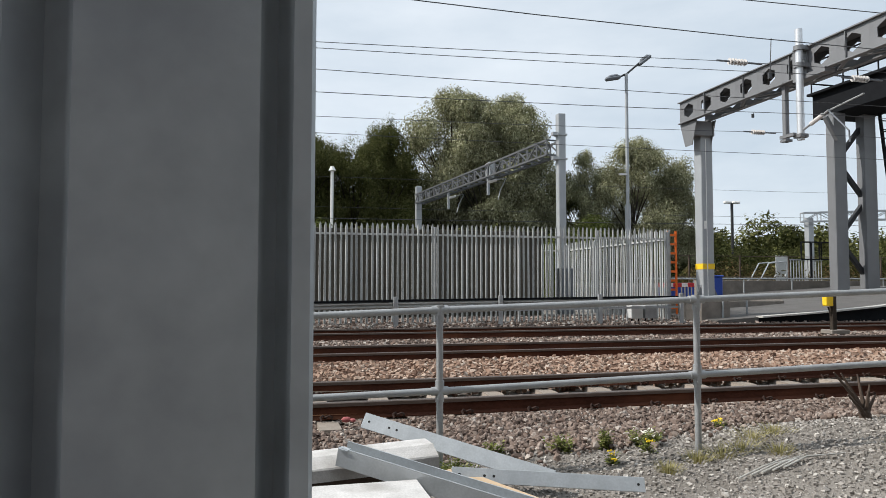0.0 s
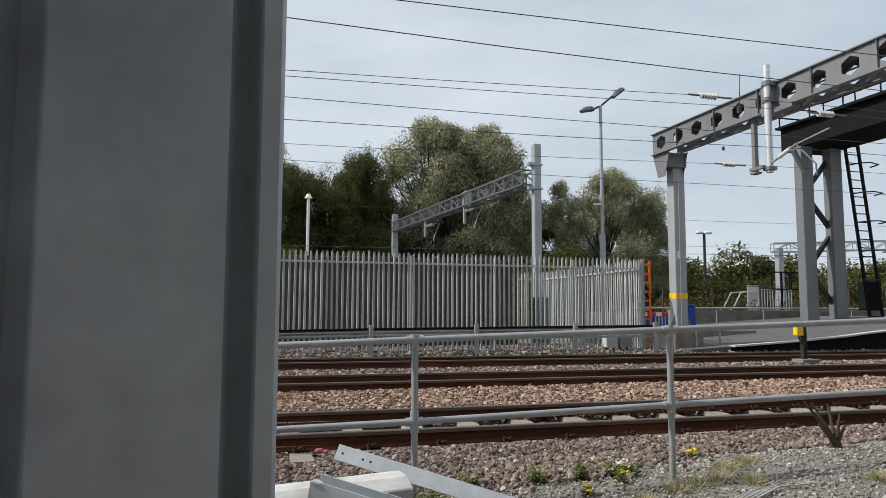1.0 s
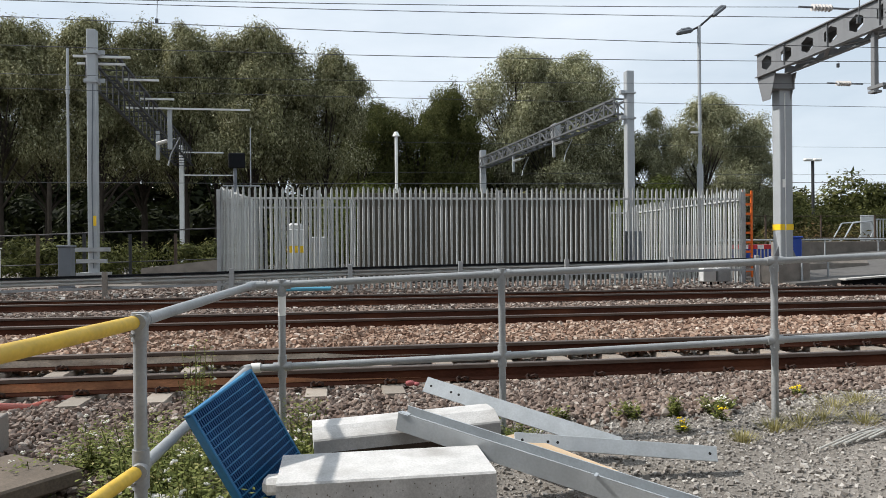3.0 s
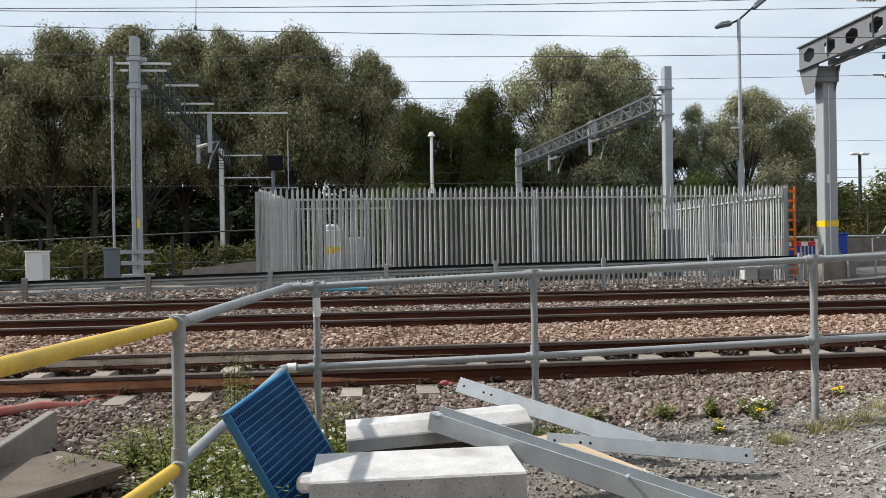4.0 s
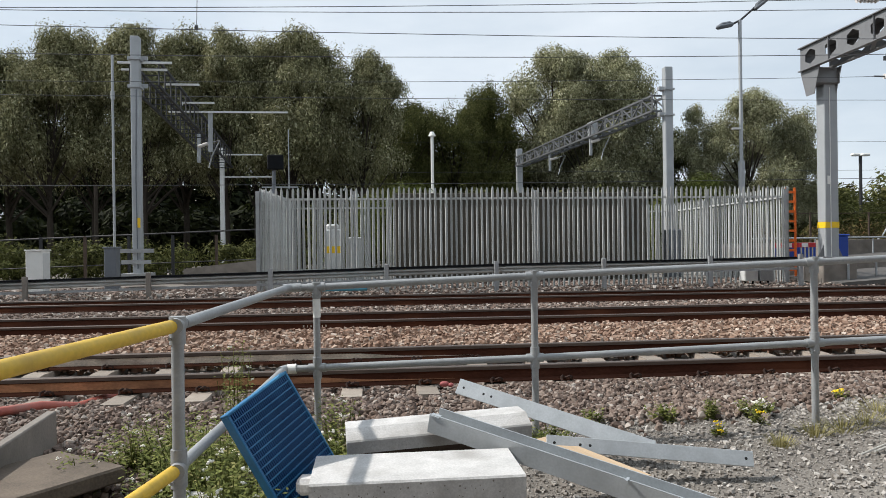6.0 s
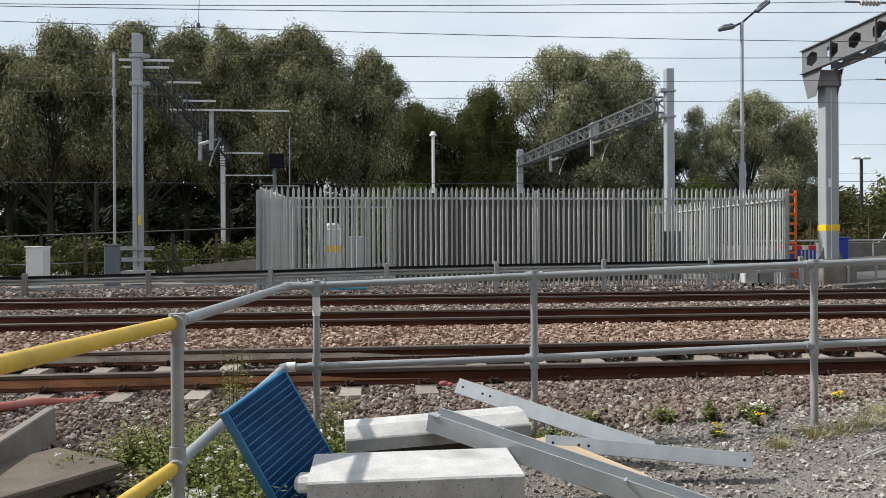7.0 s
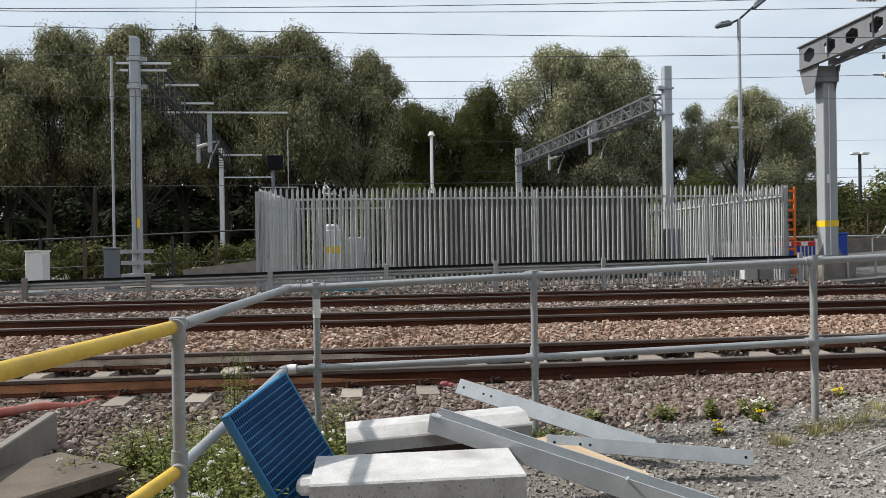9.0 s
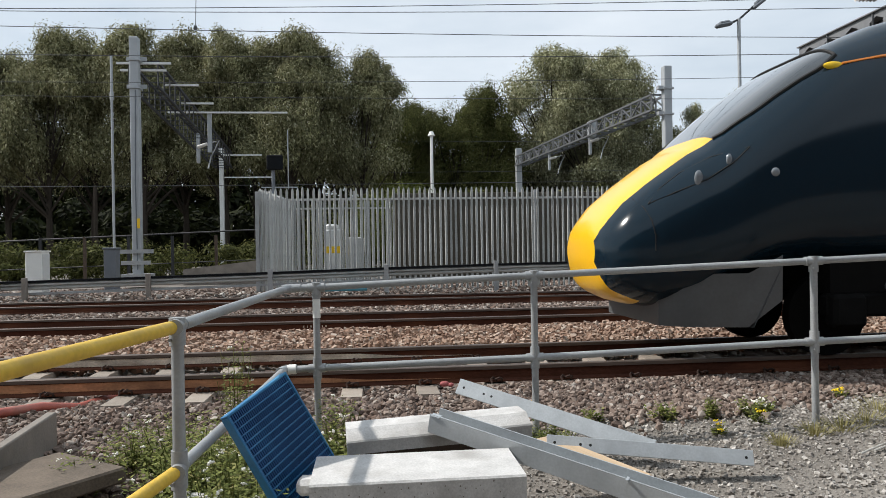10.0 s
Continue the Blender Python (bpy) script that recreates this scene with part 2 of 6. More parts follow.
TRAIN_GREEN = mat("dark_green_gloss_paint", (0.004, 0.015, 0.026), 0.12, 0.0, 0.06, 1.5, 30, 0.0)
TRAIN_GREEN.node_tree.nodes["Principled BSDF"].inputs["Specular IOR Level"].default_value = 0.33
TRAIN_GREY = mat("grey_skirt_paint", (0.10, 0.104, 0.108), 0.3, 0, 0.12, 3, 30, 0.02, (0.05, 0.05, 0.05), 0.5)
TRAIN_YELLOW = mat("yellow_nose_paint", (0.92, 0.50, 0.004), 0.3, 0, 0.03, 2, 30, 0.0, coat=0.4)
TRAIN_BLACK = mat("black_underframe", (0.006, 0.006, 0.006), 0.85, 0.2, 0.3, 6, 40, 0.1)
TRAIN_GLASS = mat("dark_windscreen_glass", (0.010, 0.013, 0.015), 0.05, 0.0, 0.05, 1.5, 20, 0.0, coat=1.0)
LAMP_LENS = mat("clear_headlight_lens", (0.22, 0.24, 0.26), 0.15, 0.3, 0.1, 60, 160, 0.2)
SEAM = mat("panel_seam", (0.004, 0.004, 0.004), 0.7, 0, 0.1, 5, 30, 0)
ORANGE_LINE = mat("orange_livery_line", (0.70, 0.22, 0.03), 0.4, 0, 0.05, 4, 30, 0)
LABEL_WHITE = mat("white_plate", (0.85, 0.85, 0.82), 0.5, 0, 0.05, 9, 40, 0)

for dull in (TRAIN_BLACK, BLACK_STEEL, RUST, STONES, STONES_BROWN, GRIT, DIRT, BARK, CLIP):
    dull.node_tree.nodes["Principled BSDF"].inputs["Specular IOR Level"].default_value = 0.12


# ---- mesh tools ----
class Geo:
    """Vertices and faces gathered for one mesh."""

    def __init__(self):
        self.v, self.f = [], []

    def add(self, verts, faces, m=None):
        k = len(self.v)
        self.v += [tuple(m @ Vector(p)) if m else tuple(p) for p in verts]
        self.f += [tuple(i + k for i in f) for f in faces]
        return self

    def box(self, cx, cy, cz, sx, sy, sz, m=None, b=0.0):
        bm = bmesh.new()
        bmesh.ops.create_cube(bm, size=1.0, matrix=Matrix.Translation((cx, cy, cz)) @ Matrix.Diagonal((sx, sy, sz, 1)))
        if b:
            bmesh.ops.bevel(bm, geom=bm.edges[:], offset=b, segments=1, affect="EDGES")
        bm.verts.index_update()
        self.add([v.co for v in bm.verts], [[v.index for v in f.verts] for f in bm.faces], m)
        bm.free()
        return self

    def tube(self, path, r, n=10, r1=None, cap=True, m=None):
        pts = [Vector(p) for p in path]
        verts, faces, side = [], [], None
        for i, p in enumerate(pts):
            d = (pts[min(i + 1, len(pts) - 1)] - pts[max(i - 1, 0)]).normalized()
            side = d.orthogonal().normalized() if side is None else (side - d * side.dot(d)).normalized()
            up = d.cross(side)
            rr = r if r1 is None else r + (r1 - r) * i / max(1, len(pts) - 1)
            for j in range(n):
                a = 2 * math.pi * j / n
                verts.append(p + side * math.cos(a) * rr + up * math.sin(a) * rr)
        for i in range(len(pts) - 1):
            for j in range(n):
                faces.append((i * n + j, i * n + (j + 1) % n, (i + 1) * n + (j + 1) % n, (i + 1) * n + j))
        if cap:
            faces.append(tuple(reversed(range(n))))
            faces.append(tuple(range((len(pts) - 1) * n, len(pts) * n)))
        return self.add(verts, faces, m)

    def bar(self, p0, p1, w, h, up=(0, 0, 1)):
        """A square bar from p0 to p1, w wide and h high."""
        p0, p1 = Vector(p0), Vector(p1)
        d = (p1 - p0).normalized()
        u = Vector(up)
        s = d.cross(u)
        s = s.normalized() if s.length > 1e-4 else d.orthogonal().normalized()
        u = s.cross(d)
        vs = [p + s * (a * w / 2) + u * (b * h / 2) for p in (p0, p1) for a, b in ((-1, -1), (1, -1), (1, 1), (-1, 1))]
        return self.add(vs, [(3, 2, 1, 0), (4, 5, 6, 7), (0, 1, 5, 4), (1, 2, 6, 5), (2, 3, 7, 6), (3, 0, 4, 7)])

    def extrude(self, outline, length, m=None):
        """An outline in (y, z), drawn along x."""
        n = len(outline)
        vs = [(0, y, z) for y, z in outline] + [(length, y, z) for y, z in outline]
        fs = [(i, (i + 1) % n, n + (i + 1) % n, n + i) for i in range(n)] + [tuple(reversed(range(n))), tuple(range(n, 2 * n))]
        return self.add(vs, fs, m)

    def ball(self, c, rx, ry, rz, seg=10, rings=6, m=None):
        vs, fs = [(c[0], c[1], c[2] + rz)], []
        for i in range(1, rings):
            a = math.pi * i / rings
            for j in range(seg):
                t = 2 * math.pi * j / seg
                vs.append((c[0] + rx * math.sin(a) * math.cos(t), c[1] + ry * math.sin(a) * math.sin(t), c[2] + rz * math.cos(a)))
        vs.append((c[0], c[1], c[2] - rz))
        for j in range(seg):
            fs.append((0, 1 + j, 1 + (j + 1) % seg))
            for i in range(rings - 2):
                a, b = 1 + i * seg, 1 + (i + 1) * seg
                fs.append((a + j, b + j, b + (j + 1) % seg, a + (j + 1) % seg))
            k = 1 + (rings - 2) * seg
            fs.append((k + j, len(vs) - 1, k + (j + 1) % seg))
        return self.add(vs, fs, m)

    def mesh(self, name, material, smooth=35):
        me = bpy.data.meshes.new(name)
        me.from_pydata(self.v, [], self.f)
        me.materials.append(material)
        bm = bmesh.new()
        bm.from_mesh(me)
        bmesh.ops.recalc_face_normals(bm, faces=bm.faces[:])
        bm.to_mesh(me)
        bm.free()
        if smooth:
            me.polygons.foreach_set("use_smooth", [True] * len(me.polygons))
            me.set_sharp_from_angle(angle=radians(smooth))
        return me


def part(name, geo, material, parent=None, label="", m=None, smooth=35):
    ob = new(name, geo if isinstance(geo, bpy.types.Mesh) else geo.mesh(name, material, smooth))
    if parent:
        ob.parent = parent
    if m:
        ob.matrix_basis = m
    return tagged(ob, label)


def thing(name, m, label, category, group="", kind=""):
    ob = new(name)
    ob.empty_display_size = 0.1
    ob.matrix_basis = m
    return tagged(ob, label, category, group, kind)


def solid(name, geo, material, label, category="", group="", kind="", m=None, smooth=35):
    ob = part(name, geo, material, None, label, m, smooth)
    return tagged(ob, "", category, group, kind)


def quick_mesh(name, verts, faces, material):
    """A large mesh from numpy arrays of vertices (n, 3) and faces of one size."""
    me = bpy.data.meshes.new(name)
    k = faces.shape[1]
    me.vertices.add(len(verts)), me.loops.add(faces.size), me.polygons.add(len(faces))
    me.vertices.foreach_set("co", verts.astype(np.float32).ravel())
    me.loops.foreach_set("vertex_index", faces.astype(np.int32).ravel())
    me.polygons.foreach_set("loop_start", np.arange(0, faces.size, k, dtype=np.int32))
    me.polygons.foreach_set("use_smooth", np.zeros(len(faces), dtype=bool))
    me.materials.append(material)
    me.update(calc_edges=True)
    me.validate()
    return me


# ---- the plan ----
RAIL_Z = 0.20                      # top of the rails
TRACKS = (7.81, 12.73, 17.65)      # centre lines
GAUGE = 1.505


def sstep(a, b, x):
    t = np.clip((x - a) / (b - a), 0, 1)
    return t * t * (3 - 2 * t)


def ground_z(x, y):
    """Height of the ground: gritty slope near the rail fence, ballast shoulders, then level to the far side."""
    x, y = np.asarray(x, float), np.asarray(y, float)
    near = 0.055 * np.clip(x, -0.5, 6.0) * (1 - sstep(4.6, 6.3, y)) - 0.02
    shoulder = 0.02 * sstep(5.0, 6.3, y)
    heap = 0.09 * sstep(8.7, 9.2, y) * (1 - sstep(11.1, 11.7, y))
    mid = -0.02 * sstep(11.4, 11.9, y) * (1 - sstep(13.5, 14.0, y)) + 0.05 * sstep(13.5, 14.4, y) * (1 - sstep(15.6, 16.4, y)) - 0.02 * sstep(16.2, 16.6, y) * (1 - sstep(18.5, 18.9, y))
    far = 0.15 * sstep(18.6, 19.5, y)
    bed = -0.055 * sstep(6.85, 7.1, y) * (1 - sstep(8.5, 8.75, y))
    ends = -0.05 * sstep(6.35, 6.6, y) * (1 - sstep(6.85, 7.1, y)) * (1 - sstep(0.6, 1.6, x))
    return near + shoulder + heap + mid + far + bed + ends


def build_ground():
    xs = np.concatenate([[-2500, -900, -300, -120, -60, -35], np.arange(-22, 30.01, 0.4), [36, 50, 80, 150, 400, 1000, 2500]])
    ys = np.concatenate([[-2500, -600, -150, -40, -12, -4], np.arange(-1.0, 24.01, 0.25), [26, 30, 36, 45, 60, 90, 150, 400, 1000, 2500]])
    X, Y = np.meshgrid(xs, ys)
    Z = ground_z(X, Y)
    n = len(xs)
    v = np.stack([X.ravel(), Y.ravel(), Z.ravel()], 1)
    i, j = np.meshgrid(np.arange(len(ys) - 1), np.arange(n - 1), indexing="ij")
    a = (i * n + j).ravel()
    me = quick_mesh("ground", v, np.stack([a, a + 1, a + n + 1, a + n], 1), DIRT)
    me.polygons.foreach_set("use_smooth", [True] * len(me.polygons))
    tagged(new("ground", me), "bare gritty earth and ballast bed beside railway tracks", "ground", kind="structure")


def unit_stone(fine):
    bm = bmesh.new()
    if fine:
        bmesh.ops.create_icosphere(bm, subdivisions=1, radius=0.5)
    else:
        bmesh.ops.create_cube(bm, size=0.72)
    v = np.array([p.co[:] for p in bm.verts])
    f = np.array([[p.index for p in q.verts] for q in bm.faces])
    bm.free()
    return v, f


def stones(name, x, y, size, material, label, seed, sink=0.25, flat=0.66, fine=False, lift=0.02):
    """Many loose angular stones in one mesh, laid on the ground."""
    uv, uf = unit_stone(fine)
    rng = np.random.default_rng(seed)
    n, k = len(x), len(uv)
    z = ground_z(x, y)
    ax = rng.uniform(0.72, 1.35, (n, 1, 3)) * np.array([1, 1, flat])
    p = (uv[None] + rng.uniform(-0.17, 0.17, (n, k, 3))) * ax * size[:, None, None]
    a, b = rng.uniform(0, 2 * np.pi, n), rng.normal(0, 0.45, n)
    ca, sa, cb, sb = np.cos(a)[:, None], np.sin(a)[:, None], np.cos(b)[:, None], np.sin(b)[:, None]
    px, pz = p[..., 0] * cb - p[..., 2] * sb, p[..., 0] * sb + p[..., 2] * cb
    qx, qy = px * ca - p[..., 1] * sa, px * sa + p[..., 1] * ca
    v = np.stack([qx + x[:, None], qy + y[:, None], pz + (z + size * (0.5 * flat - sink) + rng.uniform(0, lift, n))[:, None]], -1).reshape(-1, 3)
    f = (uf[None] + (np.arange(n) * k)[:, None, None]).reshape(-1, uf.shape[1])
    tagged(new(name, quick_mesh(name, v, f, material)), label, "ballast", kind="stuff")


def scatter(rng, x0, x1, y0, y1, pitch):
    nx, ny = int((x1 - x0) / pitch), int((y1 - y0) / pitch)
    gx, gy = np.meshgrid(np.linspace(x0, x1, nx), np.linspace(y0, y1, ny))
    return gx.ravel() + rng.uniform(-0.55, 0.55, gx.size) * pitch, gy.ravel() + rng.uniform(-0.55, 0.55, gx.size) * pitch


def build_ballast():
    rng = np.random.default_rng(4)
    # shoulder before the near track: dense by the rail, thinning into the grit
    x, y = scatter(rng, -4.5, 8.0, 4.6, 7.0, 0.034)
    edge = 5.0 + 0.20 * np.clip(x - 1.0, 0, 3) + 0.25 * np.sin(x * 1.7) + rng.normal(0, 0.2, x.size)
    keep = y > edge
    x, y = x[keep], y[keep]
    stones("ballast", x, y, rng.uniform(0.022, 0.060, x.size), STONES, "grey brown ballast stones on the shoulder of the track", 1, sink=0.18, flat=0.85, fine=True, lift=0.035)
    x, y = scatter(rng, -5.0, -0.2, 3.6, 5.3, 0.044)
    keep = y > 4.0 + 0.35 * np.clip(x + 2.0, 0, 3)
    x, y = x[keep], y[keep]
    stones("ballast", x, y, rng.uniform(0.026, 0.066, x.size), STONES, "dark ballast stones beside the concrete trough", 9, sink=0.18, flat=0.85, fine=True, lift=0.035)
    x, y = scatter(rng, -8, 16, 7.10, 8.5, 0.060)
    stones("ballast", x, y, rng.uniform(0.04, 0.075, x.size), STONES, "dark ballast stones between the rails", 2, sink=0.40)
    x, y = scatter(rng, -9, 20, 8.62, 11.95, 0.064)
    stones("ballast", x, y, rng.uniform(0.042, 0.08, x.size), STONES_BROWN, "rust brown ballast heaped between two tracks", 3, sink=0.2, flat=0.8, lift=0.045)
    x, y = scatter(rng, -12, 24, 12.0, 16.9, 0.095)
    stones("ballast", x, y, rng.uniform(0.06, 0.10, x.size), STONES, "brown grey ballast of the middle track", 5, lift=0.03)
    x, y = scatter(rng, -16, 26, 16.9, 20.9, 0.115)
    stones("ballast", x, y, rng.uniform(0.06, 0.12, x.size), STONES, "mixed ballast and rubble by the crash barrier", 6, lift=0.03)
    x, y = scatter(rng, -16, 14, 18.6, 20.8, 0.30)
    stones("ballast", x, y, rng.uniform(0.06, 0.14, x.size), GRIT, "pale rubble by the crash barrier", 8, sink=0.1, lift=0.03)
    x, y = scatter(rng, -18, 14, 20.9, 24.5, 0.15)
    stones("ballast", x, y, rng.uniform(0.06, 0.14, x.size), STONES, "dark rubble and ballast behind the crash barrier", 10, lift=0.03)
    # grit and chippings
    x, y = scatter(rng, -0.4, 6.2, 3.0, 5.7, 0.023)
    keep = y < 5.9 + 0.1 * np.sin(x * 2)
    x, y = x[keep], y[keep]
    s = 0.007 + 0.026 * rng.uniform(0, 1, x.size) ** 5
    stones("grit", x, y, s, GRIT, "pale grit and small chippings on the ground", 7, sink=0.12, lift=0.004)


RAIL_OUT = [(-0.07, -0.159), (0.07, -0.159), (0.07, -0.149), (0.012, -0.130), (0.010, -0.048), (0.034, -0.036), (0.036, -0.006), (0.028, 0.0), (-0.028, 0.0), (-0.036, -0.006), (-0.034, -0.036), (-0.010, -0.048), (-0.012, -0.130), (-0.07, -0.149)]


def build_tracks():
    x0, x1 = -60.0, 160.0
    names = ("near", "middle", "far")
    rail_side = Geo().extrude(RAIL_OUT[:6] + RAIL_OUT[11:], x1 - x0).mesh("rail", RUST)
    head = Geo().extrude([(0.034, -0.040), (0.0365, -0.006), (0.028, 0.002), (-0.028, 0.002), (-0.0365, -0.006), (-0.034, -0.040)], x1 - x0).mesh("rail_head", RAIL_HEAD)
    sl = Geo().add([(-1.25, -0.14, -0.2), (1.25, -0.14, -0.2), (1.25, 0.14, -0.2), (-1.25, 0.14, -0.2), (-1.25, -0.10, -0.01), (-0.45, -0.10, -0.01), (-0.3, -0.1, -0.03), (0.3, -0.1, -0.03), (0.45, -0.1, -0.01), (1.25, -0.10, -0.01), (1.25, 0.10, -0.01), (0.45, 0.1, -0.01), (0.3, 0.1, -0.03), (-0.3, 0.1, -0.03), (-0.45, 0.1, -0.01), (-1.25, 0.10, -0.01)],
                  [(3, 2, 1, 0), (0, 1, 9, 8, 7, 6, 5, 4), (2, 3, 15, 14, 13, 12, 11, 10), (0, 4, 15, 3), (1, 2, 10, 9), (4, 5, 14, 15), (5, 6, 13, 14), (6, 7, 12, 13), (7, 8, 11, 12), (8, 9, 10, 11)]).mesh("sleeper", SLEEPER, 0)
    clip = Geo().tube([(-0.05, 0.06, 0.0), (-0.055, 0.10, 0.035), (-0.02, 0.125, 0.05), (0.01, 0.10, 0.035), (0.0, 0.07, 0.02), (0.035, 0.065, 0.045), (0.06, 0.10, 0.035), (0.05, 0.12, 0.0)], 0.012, 6).mesh("rail_clip", CLIP)
    for i, yc in enumerate(TRACKS):
        tr = thing("railway_track", pose(0, yc, RAIL_Z), "%s railway track with rusty brown rails on concrete sleepers" % names[i], "railway track", "parallel tracks")
        for sy in (-1, 1):
            r = part("rail", rail_side, RUST, tr, "rusty brown steel rail", pose(x0, sy * GAUGE / 2, 0))
            part("rail_head", head, RAIL_HEAD, r, "worn dull rail head")
        if i == 1:
            for k, w in enumerate((0.05, 0.03, 0.05, 0.04, 0.05, 0.03, 0.045)):
                part("paint_mark", Geo().box(-1.22 + 0.062 * k, -GAUGE / 2 - 0.0135, -0.088, w * 0.5, 0.003, 0.034), RUST_PALE, tr, "faint white paint mark")
        if i == 0:
            k = 0
            while k < 50:
                xk = -8.15 + 0.72 * k
                part("sleeper", sl, SLEEPER, tr, "", pose(xk, 0.0, -0.162 + 0.004 * math.sin(k * 2.3), 0, 0, 90 + 0.6 * math.sin(k * 1.7)))
                for sy in (-1, 1):
                    for rz in (0, 180):
                        part("rail_clip", clip, CLIP, tr, "", pose(xk, sy * GAUGE / 2, -0.160, 0, 0, rz))
                k += 1
            for sy, xa, L, dz in ((1, -14.0, 12.6, -0.135), (-1, -14.0, 12.2, -0.140)):
                y0 = sy * GAUGE / 2 - 0.019
                tail = Geo().add([(xa + L, y0, -0.127), (xa + L + 2.6, y0, -0.119), (xa + L + 1.7, y0, -0.105), (xa + L + 1.2, y0, -0.066), (xa + L + 0.7, y0, -0.058), (xa + L, y0, -0.049)] + [(xa + L, y0 + 0.007, -0.127), (xa + L + 2.6, y0 + 0.007, -0.119), (xa + L + 1.7, y0 + 0.007, -0.105), (xa + L + 1.2, y0 + 0.007, -0.066), (xa + L + 0.7, y0 + 0.007, -0.058), (xa + L, y0 + 0.007, -0.049)],
                                 [(0, 1, 2, 3, 4, 5), (11, 10, 9, 8, 7, 6)] + [(k2, (k2 + 1) % 6, 6 + (k2 + 1) % 6, 6 + k2) for k2 in range(6)])
                part("dust_streak", tail, RUST_PALE if sy > 0 else RUST_TAN, tr, "dust thinning out along the rail web")
                part("dusty_web", Geo().box(xa + L / 2, sy * GAUGE / 2 - 0.0155, -0.088, L, 0.007, 0.078), RUST_PALE if sy > 0 else RUST_TAN, tr, "pale dust and rust on the rail web")


# ---- steel tube handrail ----
def build_handrail():
    h = thing("handrail", pose(0, 0, 0), "grey galvanised tube handrail with yellow painted end beside the track", "handrail")
    R0 = 0.0242
    posts = [((-0.395, 4.92), 1.14, 0.58, -0.05), ((1.11, 4.78), 1.20, 0.63, 0.0), ((3.04, 4.59), 1.27, 0.71, 0.12), ((4.98, 4.40), 1.345, 0.785, 0.2), ((6.95, 4.2), 1.42, 0.86, 0.25), ((-0.755, 2.83), 1.11, 0.55, -0.05)]
    for (x, y), top, mid, base in posts:
        p = part("post", Geo().tube([(x, y, base - 0.1), (x, y, top - 0.01)], R0, 14), GALV, h)
        for z in (top, mid):
            g = Geo().tube([(x, y, z - 0.075), (x, y, z + 0.034 if z == top else z + 0.075)], R0 + 0.007, 14)
            d = Vector((-0.10, 1, 0)).normalized() if y < 3 else Vector((1, -0.095, 0.035)).normalized()
            g.tube([Vector((x, y, z)) - d * 0.06, Vector((x, y, z)) + d * 0.06], R0 + 0.007, 14)
            g.tube([(x - 0.02, y - R0, z - 0.05), (x - 0.02, y - R0 - 0.014, z - 0.05)], 0.007, 8)
            part("tee_fitting", g, GALV, p)
    part("tape", Geo().tube([(-0.395, 4.92, 0.93), (-0.395, 4.92, 1.06)], R0 + 0.003, 14), LABEL_WHITE, h, "white tape round the post")
    part("tape", Geo().tube([(-0.60, 4.94, 0.573), (-0.54, 4.935, 0.576)], R0 + 0.010, 14), LABEL_WHITE, h, "white tape round the elbow")
    tops = [(-0.57, 4.935, 1.137)] + [(p[0][0], p[0][1], p[1]) for p in posts[:5]]
    mids = [(p[0][0], p[0][1], p[2]) for p in posts[:5]]
    part("top_rail", Geo().tube(tops, R0, 14), GALV, h)
    part("middle_rail", Geo().tube([(-0.62, 4.94, 0.572)] + mids, R0, 14), GALV, h)
    part("elbow", Geo().tube([(-0.50, 4.93, 1.138), (-0.57, 4.935, 1.137), (-0.605, 4.90, 1.135), (-0.62, 4.83, 1.133)], R0 + 0.006, 14), GALV, h)
    part("elbow", Geo().tube([(-0.55, 4.935, 0.576), (-0.60, 4.94, 0.573), (-0.632, 4.91, 0.571), (-0.645, 4.86, 0.57)], R0 + 0.007, 14), GALV, h, "wrapped with pale tape")
    part("return_rail", Geo().tube([(-0.607, 4.87, 1.134), (-0.752, 2.90, 1.11)], R0, 14), GALV, h)
    part("return_rail", Geo().tube([(-0.63, 4.9, 0.57), (-0.755, 2.9, 0.55)], R0, 14), GALV, h)
    part("yellow_rail", Geo().tube([(-0.757, 2.815, 1.11), (-0.93, 1.82, 1.105), (-1.08, 0.95, 1.10)], R0 + 0.002, 14), YELLOW, h, "bright yellow painted tube")
    part("yellow_rail", Geo().tube([(-0.758, 2.80, 0.55), (-0.93, 1.82, 0.545), (-1.08, 0.95, 0.54)], R0 + 0.002, 14), YELLOW, h, "bright yellow painted tube")


# ---- steel post at the viewer's side ----
def build_near_post():
    # W-section upright whose edge stands close to the eye
    out = [(0.0, 0.004), (-0.0012, 0.0005), (-0.0058, 0.0), (-0.0072, 0.010), (-0.0098, 0.013), (-0.0125, 0.011), (-0.0142, 0.001), (-0.017, 0.0), (-0.030, -0.0012), (-0.044, -0.0006), (-0.058, 0.0), (-0.062, 0.010), (-0.068, 0.013), (-0.074, 0.002), (-0.098, 0.001), (-0.125, 0.002)]
    back = [(x, y + 0.004) for x, y in reversed(out)]
    g = Geo()
    ring = out + back
    n = len(ring)
    vs = [(x, y, -0.15) for x, y in ring] + [(x, y, 3.0) for x, y in ring]
    g.add(vs, [(i, (i + 1) % n, n + (i + 1) % n, n + i) for i in range(n)] + [tuple(range(n)), tuple(range(n, 2 * n))])
    solid("fence_pale", g, NEAR_STEEL, "folded grey galvanised steel fence pale close to the viewer", "fence", m=pose(-0.0432, 0.118, 0), smooth=50)


# ---- palisade enclosure ----
PITCH = 0.157


